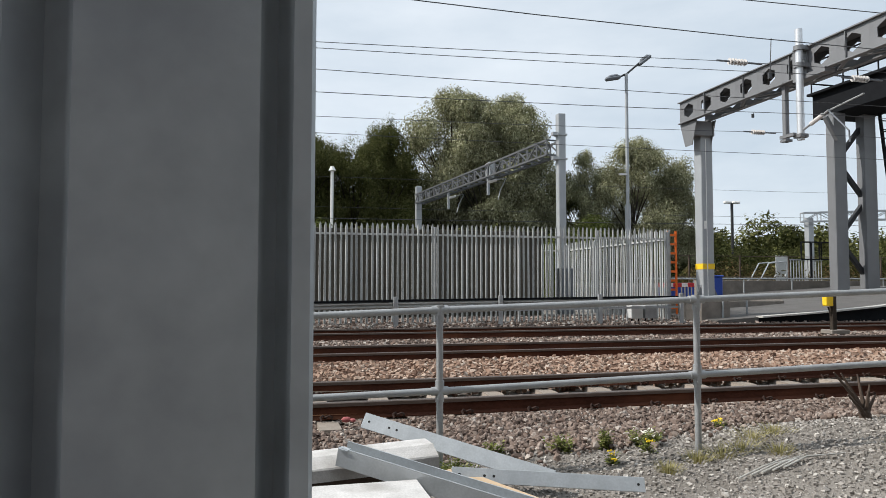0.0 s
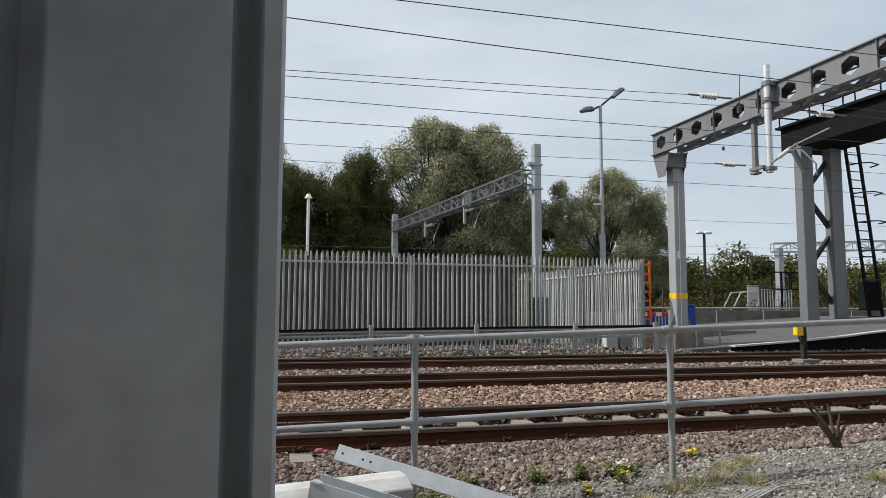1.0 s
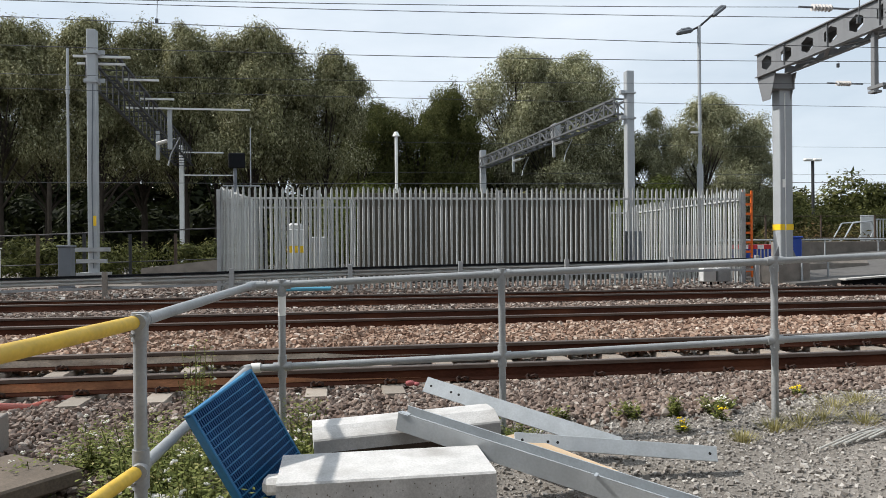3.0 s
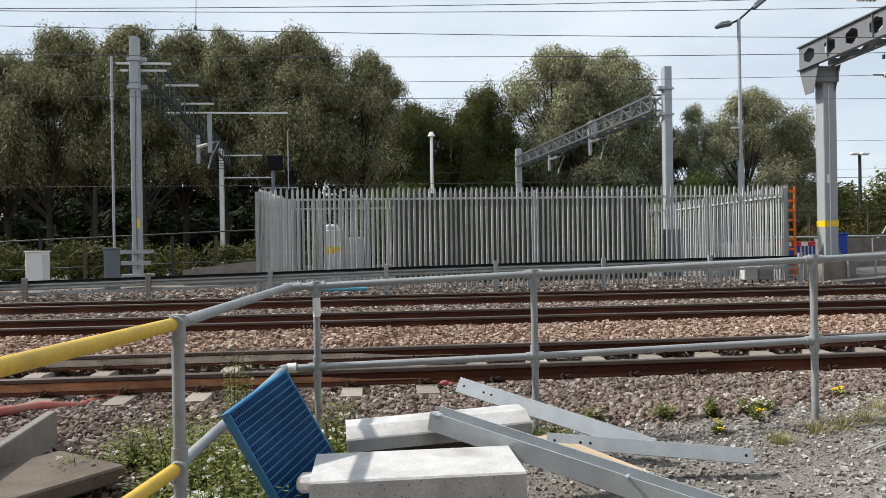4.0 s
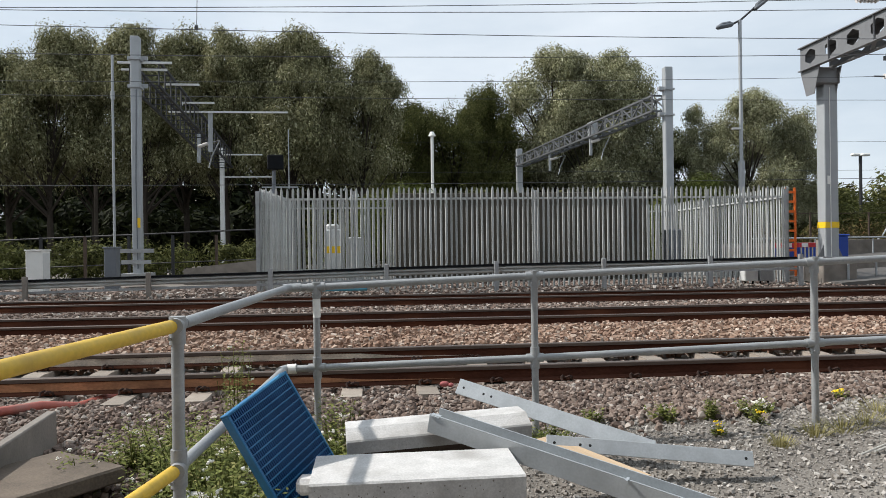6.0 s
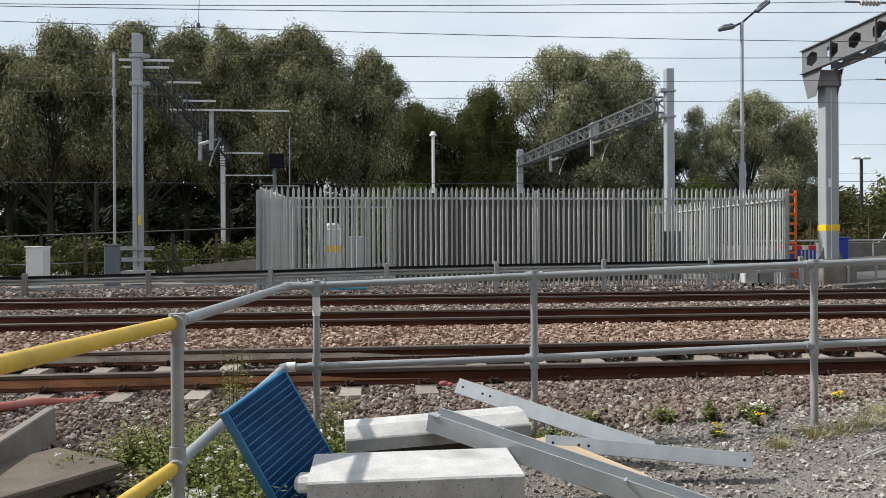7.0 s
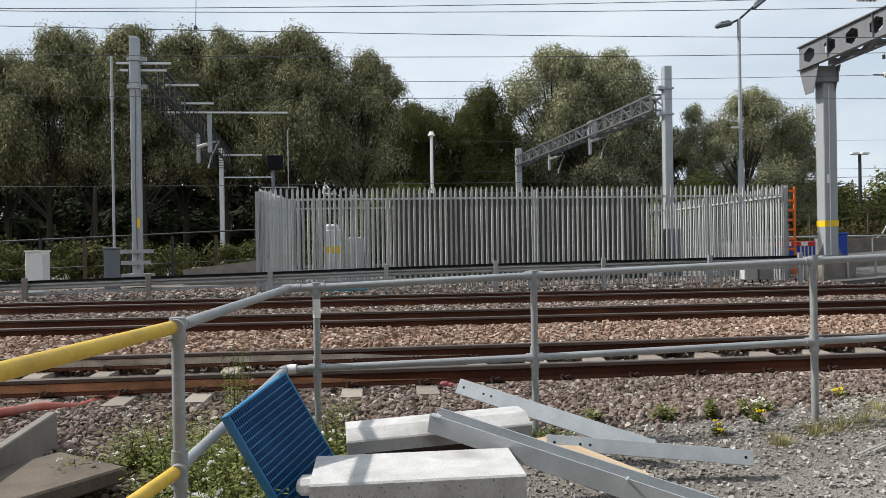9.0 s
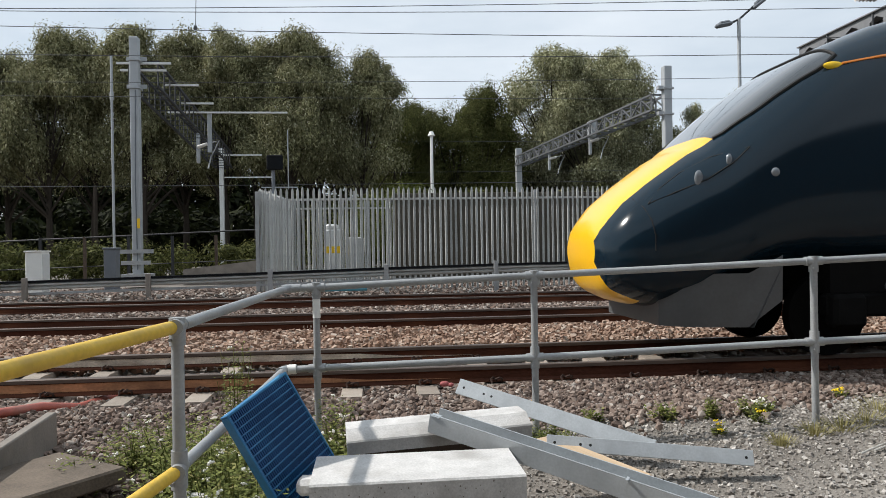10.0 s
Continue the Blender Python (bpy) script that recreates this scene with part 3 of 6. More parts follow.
def build_palisade():
    W, H = 0.068, 3.05
    ring = [(-W / 2, 0.006), (-W * 0.36, -0.006), (-W * 0.16, 0.010), (0, 0.014), (W * 0.16, 0.010), (W * 0.36, -0.006), (W / 2, 0.006)]
    g = Geo()
    n = len(ring)
    tops = [H - 0.10, H - 0.045, H - 0.012, H, H - 0.012, H - 0.045, H - 0.10]
    vs = [(x, y, 0) for x, y in ring] + [(x, y, t) for (x, y), t in zip(ring, tops)]
    vs += [(x, y + 0.004, z) for x, y, z in vs]
    f = [(i, i + 1, n + i + 1, n + i) for i in range(n - 1)] + [(2 * n + i + 1, 2 * n + i, 3 * n + i, 3 * n + i + 1) for i in range(n - 1)]
    f += [(n + i, n + i + 1, 3 * n + i + 1, 3 * n + i) for i in range(n - 1)]
    pale = g.add(vs, f).mesh("pale", PALE, 50)
    Z0 = 0.22
    sides = [((-3.38, 21.0), (12.98, 21.0), "long front run of a grey palisade fence with pointed pales"),
             ((-3.38, 21.0), (-3.05, 25.6), "side run of the grey palisade fence with close pales"),
             ((12.98, 21.0), (12.98, 29.6), "end run of the grey palisade fence"),
             ((-3.05, 25.6), (0.62, 25.6), "short rear run of the grey palisade fence beside the cabin"),
             ((9.98, 29.5), (12.98, 29.6), "rear run of the grey palisade fence past the cabin")]
    for (ax, ay), (bx, by), label in sides:
        L = math.hypot(bx - ax, by - ay)
        rz = math.degrees(math.atan2(by - ay, bx - ax))
        fence = thing("palisade_fence", pose(ax, ay, Z0, 0, 0, rz), label, "fence", "palisade enclosure")
        for z in (0.45, 2.68):
            rail = Geo().extrude([(0.012, z - 0.03), (0.012, z + 0.03), (0.018, z + 0.03), (0.018, z - 0.024), (0.06, z - 0.024), (0.06, z - 0.03)], L)
            part("rail", rail, PALE, fence)
        k = 0
        while k * 2.75 <= L + 0.1:
            part("post", Geo().box(k * 2.75, 0.075, 1.45, 0.055, 0.11, 2.95, b=0.004), GALV, fence)
            k += 1
        for i in range(int(L / PITCH) + 1):
            tall = 0.05 if i % 18 == 8 else 0.0
            part("pale", pale, PALE, fence, "", pose(i * PITCH, -0.006, tall - 0.03 + 0.008 * math.sin(i * 2.1), 0, 0.25 * math.sin(i * 1.3), 0))


def build_enclosure_contents():
    cab = thing("equipment_cabin", pose(5.3, 26.0, 0.2), "brown clad flat roofed equipment cabin inside the fence", "cabin")
    part("wall", Geo().box(0, 0, 1.5, 9.2, 2.4, 3.0, b=0.02), CABIN, cab)
    part("roof", Geo().box(0, 0, 3.08, 9.4, 2.6, 0.16, b=0.02), CABIN, cab, "dark flat roof edge")
    for i in range(30):
        part("rib", Geo().box(-4.5 + i * 0.31, -1.215, 1.5, 0.05, 0.03, 2.94), CABIN, cab)
    box = thing("electrical_cabinet", pose(-1.4, 23.0, 0.2), "pale grey round topped cabinet with yellow band behind the fence", "cabinet")
    part("body", Geo().box(0, 0, 0.93, 0.53, 0.45, 1.86, b=0.04), LIGHT_CAB, box)
    part("cap", Geo().box(0, 0, 1.93, 0.42, 0.4, 0.2, b=0.06), LIGHT_CAB, box)
    part("band", Geo().box(0, -0.01, 1.2, 0.536, 0.45, 0.22), YELLOW_BAND, box, "yellow band")
    box = thing("electrical_cabinet", pose(-0.65, 23.3, 0.2), "low grey steel cabinet behind the fence", "cabinet")
    part("body", Geo().box(0, 0, 0.8, 0.5, 0.4, 1.6, b=0.03), PALE, box)
    part("door", Geo().box(0, -0.205, 0.8, 0.42, 0.02, 1.4, b=0.004), PALE, box)
    box = thing("electrical_cabinet", pose(11.2, 25.6, 0.2), "grey control cabinet with a yellow label behind the fence", "cabinet")
    part("body", Geo().box(0, 0, 0.9, 0.6, 0.5, 1.8, b=0.03), GREY_CAB, box)
    part("door", Geo().box(0, -0.255, 0.9, 0.5, 0.02, 1.6, b=0.004), GREY_CAB, box)
    box = thing("trackside_box", pose(11.4, 20.1, 0.18), "two small grey trackside boxes on short legs", "equipment box")
    for x in (-0.24, 0.24):
        part("body", Geo().box(x, 0, 0.33, 0.42, 0.3, 0.42, b=0.02), LIGHT_CAB if x < 0 else GALV, box)
        for dx in (-0.12, 0.12):
            part("leg", Geo().box(x + dx, 0, 0.06, 0.04, 0.04, 0.14), TRAIN_BLACK, box)


def build_barrier():
    b = thing("crash_barrier", pose(0, 0, 0), "grey corrugated steel crash barrier on posts before the fence", "crash barrier")
    out = [(-0.04, -0.155), (-0.04, -0.13), (0.035, -0.105), (0.04, -0.05), (-0.035, -0.025), (-0.04, 0.025), (0.035, 0.05), (0.04, 0.105), (-0.04, 0.13), (-0.04, 0.155)]
    out = [(-y, z * 0.62) for y, z in out]
    out = out + [(y + 0.004, z) for y, z in reversed(out)]
    xs = [-21.9, -18.7, -15.6, -12.42, -9.26, -6.1, -2.88, 0.28, 3.36, 6.47, 9.64, 12.4]
    tops = [0.66, 0.66, 0.68, 0.70, 0.72, 0.78, 0.84, 0.91, 0.96, 0.99, 1.02, 1.04]
    for i, (x, z) in enumerate(zip(xs, tops)):
        part("post", Geo().box(x, 19.46, (z + 0.06) / 2 + 0.03, 0.12, 0.10, z, b=0.006), GALV if i > 5 else OLD_CONCRETE, b)
        if i:
            x0, z0 = xs[i - 1], tops[i - 1]
            L = math.hypot(x - x0, z - z0)
            part("beam", Geo().extrude(out, L), PALE, b, "", pose(x0, 19.56, z0 - 0.175, 0, -math.degrees(math.atan2(z - z0, x - x0)), 0))
    for i in range(1, len(xs)):
        part("top_cap", Geo().bar((xs[i - 1], 19.6, tops[i - 1] - 0.05), (xs[i], 19.6, tops[i] - 0.05), 0.14, 0.06), BLACK_STEEL, b, "black top rail")
        part("lower_rail", Geo().bar((xs[i - 1], 19.57, tops[i - 1] - 0.37), (xs[i], 19.57, tops[i] - 0.37), 0.05, 0.065), GALV, b)


# ---- overhead line structures ----
def portal_beam(L, depth, width, parent, material):
    """A boxed beam along y with rows of hexagonal openings in both webs."""
    n = int(L / 0.95)
    step = L / n
    yc, r, g = step / 2, depth * 0.29, Geo()
    hexa = [(yc + 0.29 * math.cos(a), depth / 2 + r * 1.12 * math.sin(a)) for a in [math.pi / 6 + math.pi / 3 * k for k in range(6)]]
    rect = [(step, depth * 0.5), (step, depth), (yc, depth), (0, depth), (0, depth * 0.5), (0, 0), (yc, 0), (step, 0)]
    for x in (0, 0.02):
        g.add([(x, *p) for p in rect + hexa], [(0, 1, 8, 13), (1, 2, 9, 8), (2, 3, 10, 9), (3, 4, 10), (4, 5, 11, 10), (5, 6, 12, 11), (6, 7, 13, 12), (7, 0, 13)])
    hv = [(x, *p) for x in (0, 0.02) for p in hexa]
    g.add(hv, [(k, (k + 1) % 6, 6 + (k + 1) % 6, 6 + k) for k in range(6)])
    web = g.mesh("web_plate", material, 0)
    # The second web is shifted half a step so the openings look dark.
    for sx in (-1, 1):
        for i in range(n if sx < 0 else n - 1):
            part("web_plate", web, material, parent, "", pose(sx * width / 2 - 0.01, (i + (0.5 if sx > 0 else 0)) * step, 0))
    for z, t in ((0.0, 0.03), (depth, 0.03)):
        for sx in (-1, 1):
            part("flange", Geo().box(sx * width / 2, L / 2, z, 0.16, L + 0.1, t), material, parent)
    # Plate added over the beam to keep light out of its inside.
    part("top_plate", Geo().box(0, L / 2, depth - 0.03, width - 0.04, L, 0.012), material, parent)
    for k in range(int(L / 1.9) + 1):
        y = min(k * 1.9, L)
        part("stiffener", Geo().box(-width / 2 - 0.035, y, depth / 2, 0.05, 0.02, depth), material, parent)
        if k * 1.9 + 1.9 <= L:
            part("lacing", Geo().bar((-width / 2, y, 0.02), (width / 2, y + 0.95, 0.02), 0.10, 0.02), material, parent)
            part("lacing", Geo().bar((width / 2, y + 0.95, 0.02), (-width / 2, y + 1.9, 0.02), 0.10, 0.02), material, parent)


def build_portal():
    X, YF, YN, CX = 13.72, 20.5, -1.0, 0.26
    p = thing("overhead_portal", pose(X, 0, 0), "grey steel overhead line portal with hexagon cut beam and box column", "overhead portal")
    for y in (YF, YN):
        z0 = 0.95 if y == YF else 0.2
        # Column gets the lighter mast steel to paint it as lit beside the beam.
        col = part("column", Geo().box(CX, y, (z0 + 6.35) / 2, 0.44, 0.40, 6.35 - z0, b=0.02), OLE, p)
        part("cable", Geo().tube([(CX - 0.05, y - 0.215, z0), (CX - 0.05, y - 0.215, 6.2)], 0.013, 6), LABEL_WHITE, col, "thin pale cable")
        part("band", Geo().box(CX, y, 1.97, 0.452, 0.412, 0.19), YELLOW_BAND, col, "yellow painted band")
        part("number_plate", Geo().box(CX - 0.1, y - 0.21, 3.35, 0.09, 0.012, 0.26), LABEL_WHITE, col, "small white plate")
        part("base_plate", Geo().box(CX, y, z0 + 0.02, 0.8, 0.75, 0.05, b=0.005), PORTAL, col)
        for sx in (-1, 1):
            part("gusset", Geo().add([(CX + sx * 0.22, y - 0.1, z0 + 0.04), (CX + sx * 0.40, y - 0.1, z0 + 0.04), (CX + sx * 0.22, y - 0.1, z0 + 0.42), (CX + sx * 0.22, y - 0.08, z0 + 0.04), (CX + sx * 0.40, y - 0.08, z0 + 0.04), (CX + sx * 0.22, y - 0.08, z0 + 0.42)], [(0, 1, 2), (3, 5, 4), (0, 3, 4, 1), (1, 4, 5, 2), (2, 5, 3, 0)]), PORTAL, col, "", None, 0)
        for sy in (-1, 1):
            for sx in (-0.28, 0.42):
                g = Geo()
                g.add([(sx, y + sy * 0.2, 6.0), (sx, y + sy * 0.48, 6.80), (sx, y, 6.80), (sx, y, 6.0), (sx + 0.02, y + sy * 0.2, 6.0), (sx + 0.02, y + sy * 0.48, 6.80), (sx + 0.02, y, 6.80), (sx + 0.02, y, 6.0)], [(0, 1, 2, 3), (7, 6, 5, 4), (0, 4, 5, 1), (1, 5, 6, 2), (3, 7, 4, 0)])
                part("bracket", g, PORTAL, p, "", None, 0)
        part("column_head", Geo().box(0.12, y, 6.55, 0.78, 0.62, 0.50, b=0.03), PORTAL, p)
    beam = part("beam", Geo().box(0, YF + 0.42, 7.18, 0.62, 0.03, 0.74), PORTAL, p, "long beam with hexagonal openings")
    b2 = part("beam_body", Geo().box(0, 0.02, 0.36, 0.6, 0.03, 0.7), PORTAL, p, "", pose(0, YN - 0.4, 6.82))
    portal_beam(YF - YN + 0.8, 0.72, 0.62, b2, PORTAL)
    part("top_box", Geo().box(0.1, 20.4, 7.62, 0.42, 0.5, 0.14, b=0.01), PORTAL, p)
    # drop tubes and registration arms over the middle and near tracks
    for k, y in enumerate((15.1, 10.2)):
        t = thing("drop_tube", pose(X - 0.55, y, 0), "bright galvanised drop tube with registration arm hung on the portal beam", "overhead fitting", "drop tubes")
        part("tube", Geo().tube([(0, 0, 5.1), (0, 0, 8.0)], 0.092, 18), TUBE_NEW, t)
        for z in (7.05, 7.5):
            part("clamp", Geo().tube([(0, 0, z - 0.06), (0, 0, z + 0.06)], 0.135, 18).box(0.2, 0, z, 0.3, 0.22, 0.12), PORTAL, t)
        part("bracket", Geo().box(0.24, 0.2, 7.2, 0.12, 0.5, 0.8).box(0.24, -0.2, 6.75, 0.3, 1.1, 0.12), PORTAL, t)
        part("end_clamp", Geo().box(0, 0, 5.2, 0.26, 0.26, 0.10, b=0.01).box(-0.16, 0.28, 5.25, 0.1, 0.5, 0.08), PORTAL, t)
        part("arm", Geo().tube([(0, -0.1, 5.35), (0, -0.95, 5.65)], 0.03, 8).tube([(0, -1.0, 5.65), (-0.1, -2.1, 5.75)], 0.022, 8), GALV, t)
        part("insulator", Geo().tube([(0, -0.35, 5.44), (0, -0.75, 5.58)], 0.055, 10), INSUL, t, "pale ribbed insulator")
        part("steady_arm", Geo().tube([(0, -0.95, 5.62), (-0.05, -1.45, 5.15), (-0.08, -1.62, 5.0), (-0.08, -1.64, 4.72)], 0.02, 8), GREY_CAB, t)
    for y in (16.05, 11.2):
        t = thing("drop_post", pose(X - 0.2, y, 0), "short grey drop post under the portal beam", "overhead fitting", "drop posts")
        part("post", Geo().box(0, 0, 6.05, 0.13, 0.13, 1.6, b=0.01), PORTAL, t)
        part("foot_plate", Geo().box(0, 0, 5.28, 0.22, 0.22, 0.06), PORTAL, t)
        part("top_plate", Geo().box(0, 0, 6.82, 0.4, 0.3, 0.05), PORTAL, t)


def lattice_boom(parent, p0, p1, depth, width, n, material, chord=0.07, square=False, web=0.7):
    p0, p1 = Vector(p0), Vector(p1)
    d = p1 - p0
    s = d.cross(Vector((0, 0, 1))).normalized() * (width / 2)
    u = Vector((0, 0, depth))
    for a in (-1, 1):
        for z in (0, 1):
            part("chord", Geo().bar(p0 + s * a + u * z, p1 + s * a + u * z, chord, chord), material, parent)
    for a in (-1, 1):
        for i in range(n):
            q0, q1 = p0 + d * (i / n), p0 + d * ((i + 1) / n)
            part("upright", Geo().bar(q0 + s * a, q0 + s * a + u, chord * web, chord * web), material, parent)
            if not square:
                part("lacing", Geo().bar(q0 + s * a + (u if i % 2 else u * 0), q1 + s * a + (u * 0 if i % 2 else u), chord * 0.6, chord * 0.6), material, parent)
    for i in range(n + 1):
        q = p0 + d * (i / n)
        for z in (0, 1):
            part("cross_member", Geo().bar(q - s + u * z, q + s + u * z, chord * web, chord * web), material, parent)


def cantilever_fitting(parent, x, y, z, side=1):
    part("drop_bracket", Geo().box(x, y, z - 0.55, 0.16, 0.16, 1.5, b=0.01), OLE, parent)
    part("insulator", Geo().tube([(x, y - 0.1, z - 0.5), (x + side * 0.5, y - 0.2, z - 0.35)], 0.09, 10), INSUL, parent, "pale ribbed insulator")
    part("registration_arm", Geo().tube([(x + side * 0.5, y - 0.2, z - 0.35), (x + side * 1.1, y - 0.3, z - 0.2), (x + side * 0.7, y - 0.3, z - 1.0), (x + side * 0.55, y - 0.3, z - 1.6)], 0.035, 6), GALV, parent)


def build_gantries():
    # gantry behind the enclosure
    g = thing("overhead_gantry", pose(0, 0, 0), "grey lattice overhead line gantry with a tall mast", "overhead gantry", "overhead gantries")
    part("mast", Geo().box(14.25, 33.0, 5.1, 0.40, 0.40, 10.0, b=0.03), OLE, g, "tall square mast with clamps")
    for z in (7.75, 9.0):
        part("clamp", Geo().box(14.25, 33.0, z, 0.52, 0.52, 0.08).box(13.95, 33.0, z + 0.05, 0.35, 0.3, 0.16), OLE, g)
    lattice_boom(g, (13.95, 33.2, 8.0), (12.5, 60.0, 8.45), 0.75, 0.8, 22, BOOM, 0.10, False, 0.75)
    part("far_mast", Geo().box(12.5, 60.3, 5.0, 0.5, 0.5, 10.0, b=0.03), OLE, g)
    for y, z in ((42.0, 8.3), (50.5, 8.3)):
        cantilever_fitting(g, 13.2 - (y - 42) * 0.05, y, z)
        part("saddle", Geo().box(13.3 - (y - 42) * 0.05, y, 8.55, 0.3, 0.95, 1.0), OLE, g) if y < 45 else None
    # gantry past the enclosure's other end
    g = thing("overhead_gantry", pose(0, 0, 0), "dark lattice overhead line gantry on a grey mast with cross arms", "overhead gantry", "overhead gantries")
    part("mast", Geo().box(-8.5, 26.0, 4.7, 0.30, 0.30, 8.85, b=0.02), OLE, g, "tall square mast with cable clips")
    part("cable", Geo().tube([(-8.46, 25.83, 0.8), (-8.49, 25.83, 4.0), (-8.44, 25.83, 7.2)], 0.02, 6), GREY_CAB, g)
    part("base_frame", Geo().box(-8.5, 25.8, 1.45, 1.2, 0.08, 0.14).box(-8.5, 25.8, 1.05, 1.0, 0.08, 0.14).box(-8.5, 26, 0.45, 0.9, 0.9, 0.4), GALV, g)
    part("tag", Geo().box(-8.42, 25.835, 2.45, 0.12, 0.02, 0.35), YELLOW_BAND, g, "yellow warning plate")
    for z in (7.3, 8.3):
        part("clamp", Geo().box(-8.5, 26, z, 0.42, 0.42, 0.07).box(-8.5, 26.2, z + 0.1, 0.7, 0.08, 0.14), OLE, g)
    lattice_boom(g, (-8.3, 26.3, 7.45), (-9.45, 45.0, 6.65), 0.9, 1.0, 20, OLE_DARK, 0.09, True, 0.45)
    part("far_mast", Geo().box(-9.65, 45.3, 4.05, 0.26, 0.26, 7.7, b=0.02), LIGHT_CAB, g)
    for y, z, x0, x1 in ((26.2, 8.25, -9.2, -7.3), (26.3, 8.02, -9.1, -7.5), (28.5, 8.0, -8.2, -6.9), (31.5, 7.9, -8.4, -7.0), (33.8, 7.95, -9.6, -4.1)):
        part("cross_arm", Geo().box((x0 + x1) / 2, y, z, x1 - x0, 0.08, 0.075), LIGHT_CAB, g)
    for y in (36.5,):
        cantilever_fitting(g, -8.9, y, 7.2, 1)
    part("drop_post", Geo().box(-7.75, 34.0, 7.05, 0.18, 0.18, 1.9, b=0.01), OLE, g)
    part("stub_arm", Geo().box(-8.4, 45, 7.45, 2.6, 0.08, 0.08).box(-7.9, 45, 6.05, 3.2, 0.07, 0.07), LIGHT_CAB, g)
    # thin pole
    s = solid("thin_pole", Geo().tube([(-10.03, 28, 0.4), (-10.03, 28, 9.0)], 0.048, 10).tube([(-10.03, 28, 7.3), (-10.03, 28, 7.6)], 0.075, 10), OLE, "slim grey pole beside the mast", "pole")
    # signal head seen over the fence
    sg = thing("rail_signal", pose(-5.12, 36.0, 0.5), "dark signal head on a slim post behind the fence", "signal")
    part("post", Geo().tube([(0, 0, 0), (0, 0, 5.0)], 0.09, 10), GREY_CAB, sg)
    part("head", Geo().box(0.1, -0.1, 5.35, 0.8, 0.25, 0.75, b=0.05), BLACK_STEEL, sg)
    part("arm", Geo().box(0.3, 0, 4.1, 1.8, 0.06, 0.06), OLE, sg)
    part("whip", Geo().tube([(0.75, 0, 4.0), (0.75, 0, 7.0)], 0.03, 6), OLE, sg)
    # distant gantry
    g = thing("overhead_gantry", pose(0, 0, 0), "far pale lattice overhead line gantry over the station", "overhead gantry", "overhead gantries")
    part("mast", Geo().box(53.0, 60, 4.0, 0.6, 0.6, 8.2), OLE, g)
    lattice_boom(g, (52.2, 60, 7.7), (80, 50, 8.3), 0.9, 0.9, 18, OLE, 0.12)


def build_signal_gantry():
    g = thing("signal_gantry", Matrix.Translation((0, 0, 1.4)) @ Matrix.Diagonal((1.2, 1.2, 1.2, 1)) @ Matrix.Translation((0, 0, -1.4)), "massive grey steel signal gantry with a black walkway and caged ladder", "signal gantry")
    for i, x in enumerate((19.55, 20.85)):
        part("leg", Geo().box(x, 20.6, 4.3, 0.5, 0.10, 6.4).box(x - 0.22, 20.75, 4.3, 0.07, 0.32, 6.4).box(x + 0.22, 20.75, 4.3, 0.07, 0.32, 6.4), PORTAL, g)
    g2 = Geo()
    zs = [1.6, 3.0, 4.4, 5.8, 7.2]
    for i in range(4):
        a, b = (19.6, 20.8) if i % 2 else (20.8, 19.6)
        g2.bar((a, 20.8, zs[i]), (b, 20.8, zs[i + 1]), 0.14, 0.14)
    part("bracing", g2, OLE_DARK, g)
    for x0, x1, y in ((18.9, 19.5, 20.5),):
        part("bracket", Geo().bar((19.4, 20.5, 6.5), (18.9, 20.5, 7.3), 0.16, 0.12), PORTAL, g)
    part("walkway_girder", Geo().box(20.45, 16.5, 7.95, 1.9, 10.5, 0.85, b=0.02), BLACK_STEEL, g, "deep black girder")
    part("walkway_floor", Geo().box(20.45, 16.5, 8.42, 2.3, 10.6, 0.08), BLACK_STEEL, g)
    for x in (19.4, 21.5):
        for z in (8.85, 9.25, 9.6):
            part("guard_rail", Geo().tube([(x, 11.3, z), (x, 21.7, z)], 0.03, 6), BLACK_STEEL, g)
        for k in range(8):
            part("guard_post", Geo().tube([(x, 11.3 + 1.48 * k, 8.4), (x, 11.3 + 1.48 * k, 9.62)], 0.03, 6), BLACK_STEEL, g)
    for z in (8.85, 9.25, 9.6):
        part("guard_rail", Geo().tube([(19.4, 21.7, z), (21.5, 21.7, z)], 0.03, 6), BLACK_STEEL, g)
    lad = part("ladder", Geo().bar((21.9, 20.4, 1.3), (21.1, 20.4, 7.9), 0.07, 0.1).bar((22.5, 20.4, 1.3), (21.7, 20.4, 7.9), 0.07, 0.1), BLACK_STEEL, g, "sloping black ladder")
    for k in range(22):
        t = k / 21
        part("rung", Geo().tube([(21.9 - 0.8 * t, 20.4, 1.3 + 6.6 * t), (22.5 - 0.8 * t, 20.4, 1.3 + 6.6 * t)], 0.02, 6), BLACK_STEEL, lad)
    for k in range(6):
        t = 0.2 + k * 0.16
        x, z = 22.2 - 0.8 * t, 1.3 + 6.6 * t
        part("cage_hoop", Geo().tube([(x - 0.35, 20.4, z), (x - 0.3, 19.9, z), (x, 19.7, z), (x + 0.6, 19.9, z), (x + 0.75, 20.4, z)], 0.025, 6), OLE_DARK, lad)


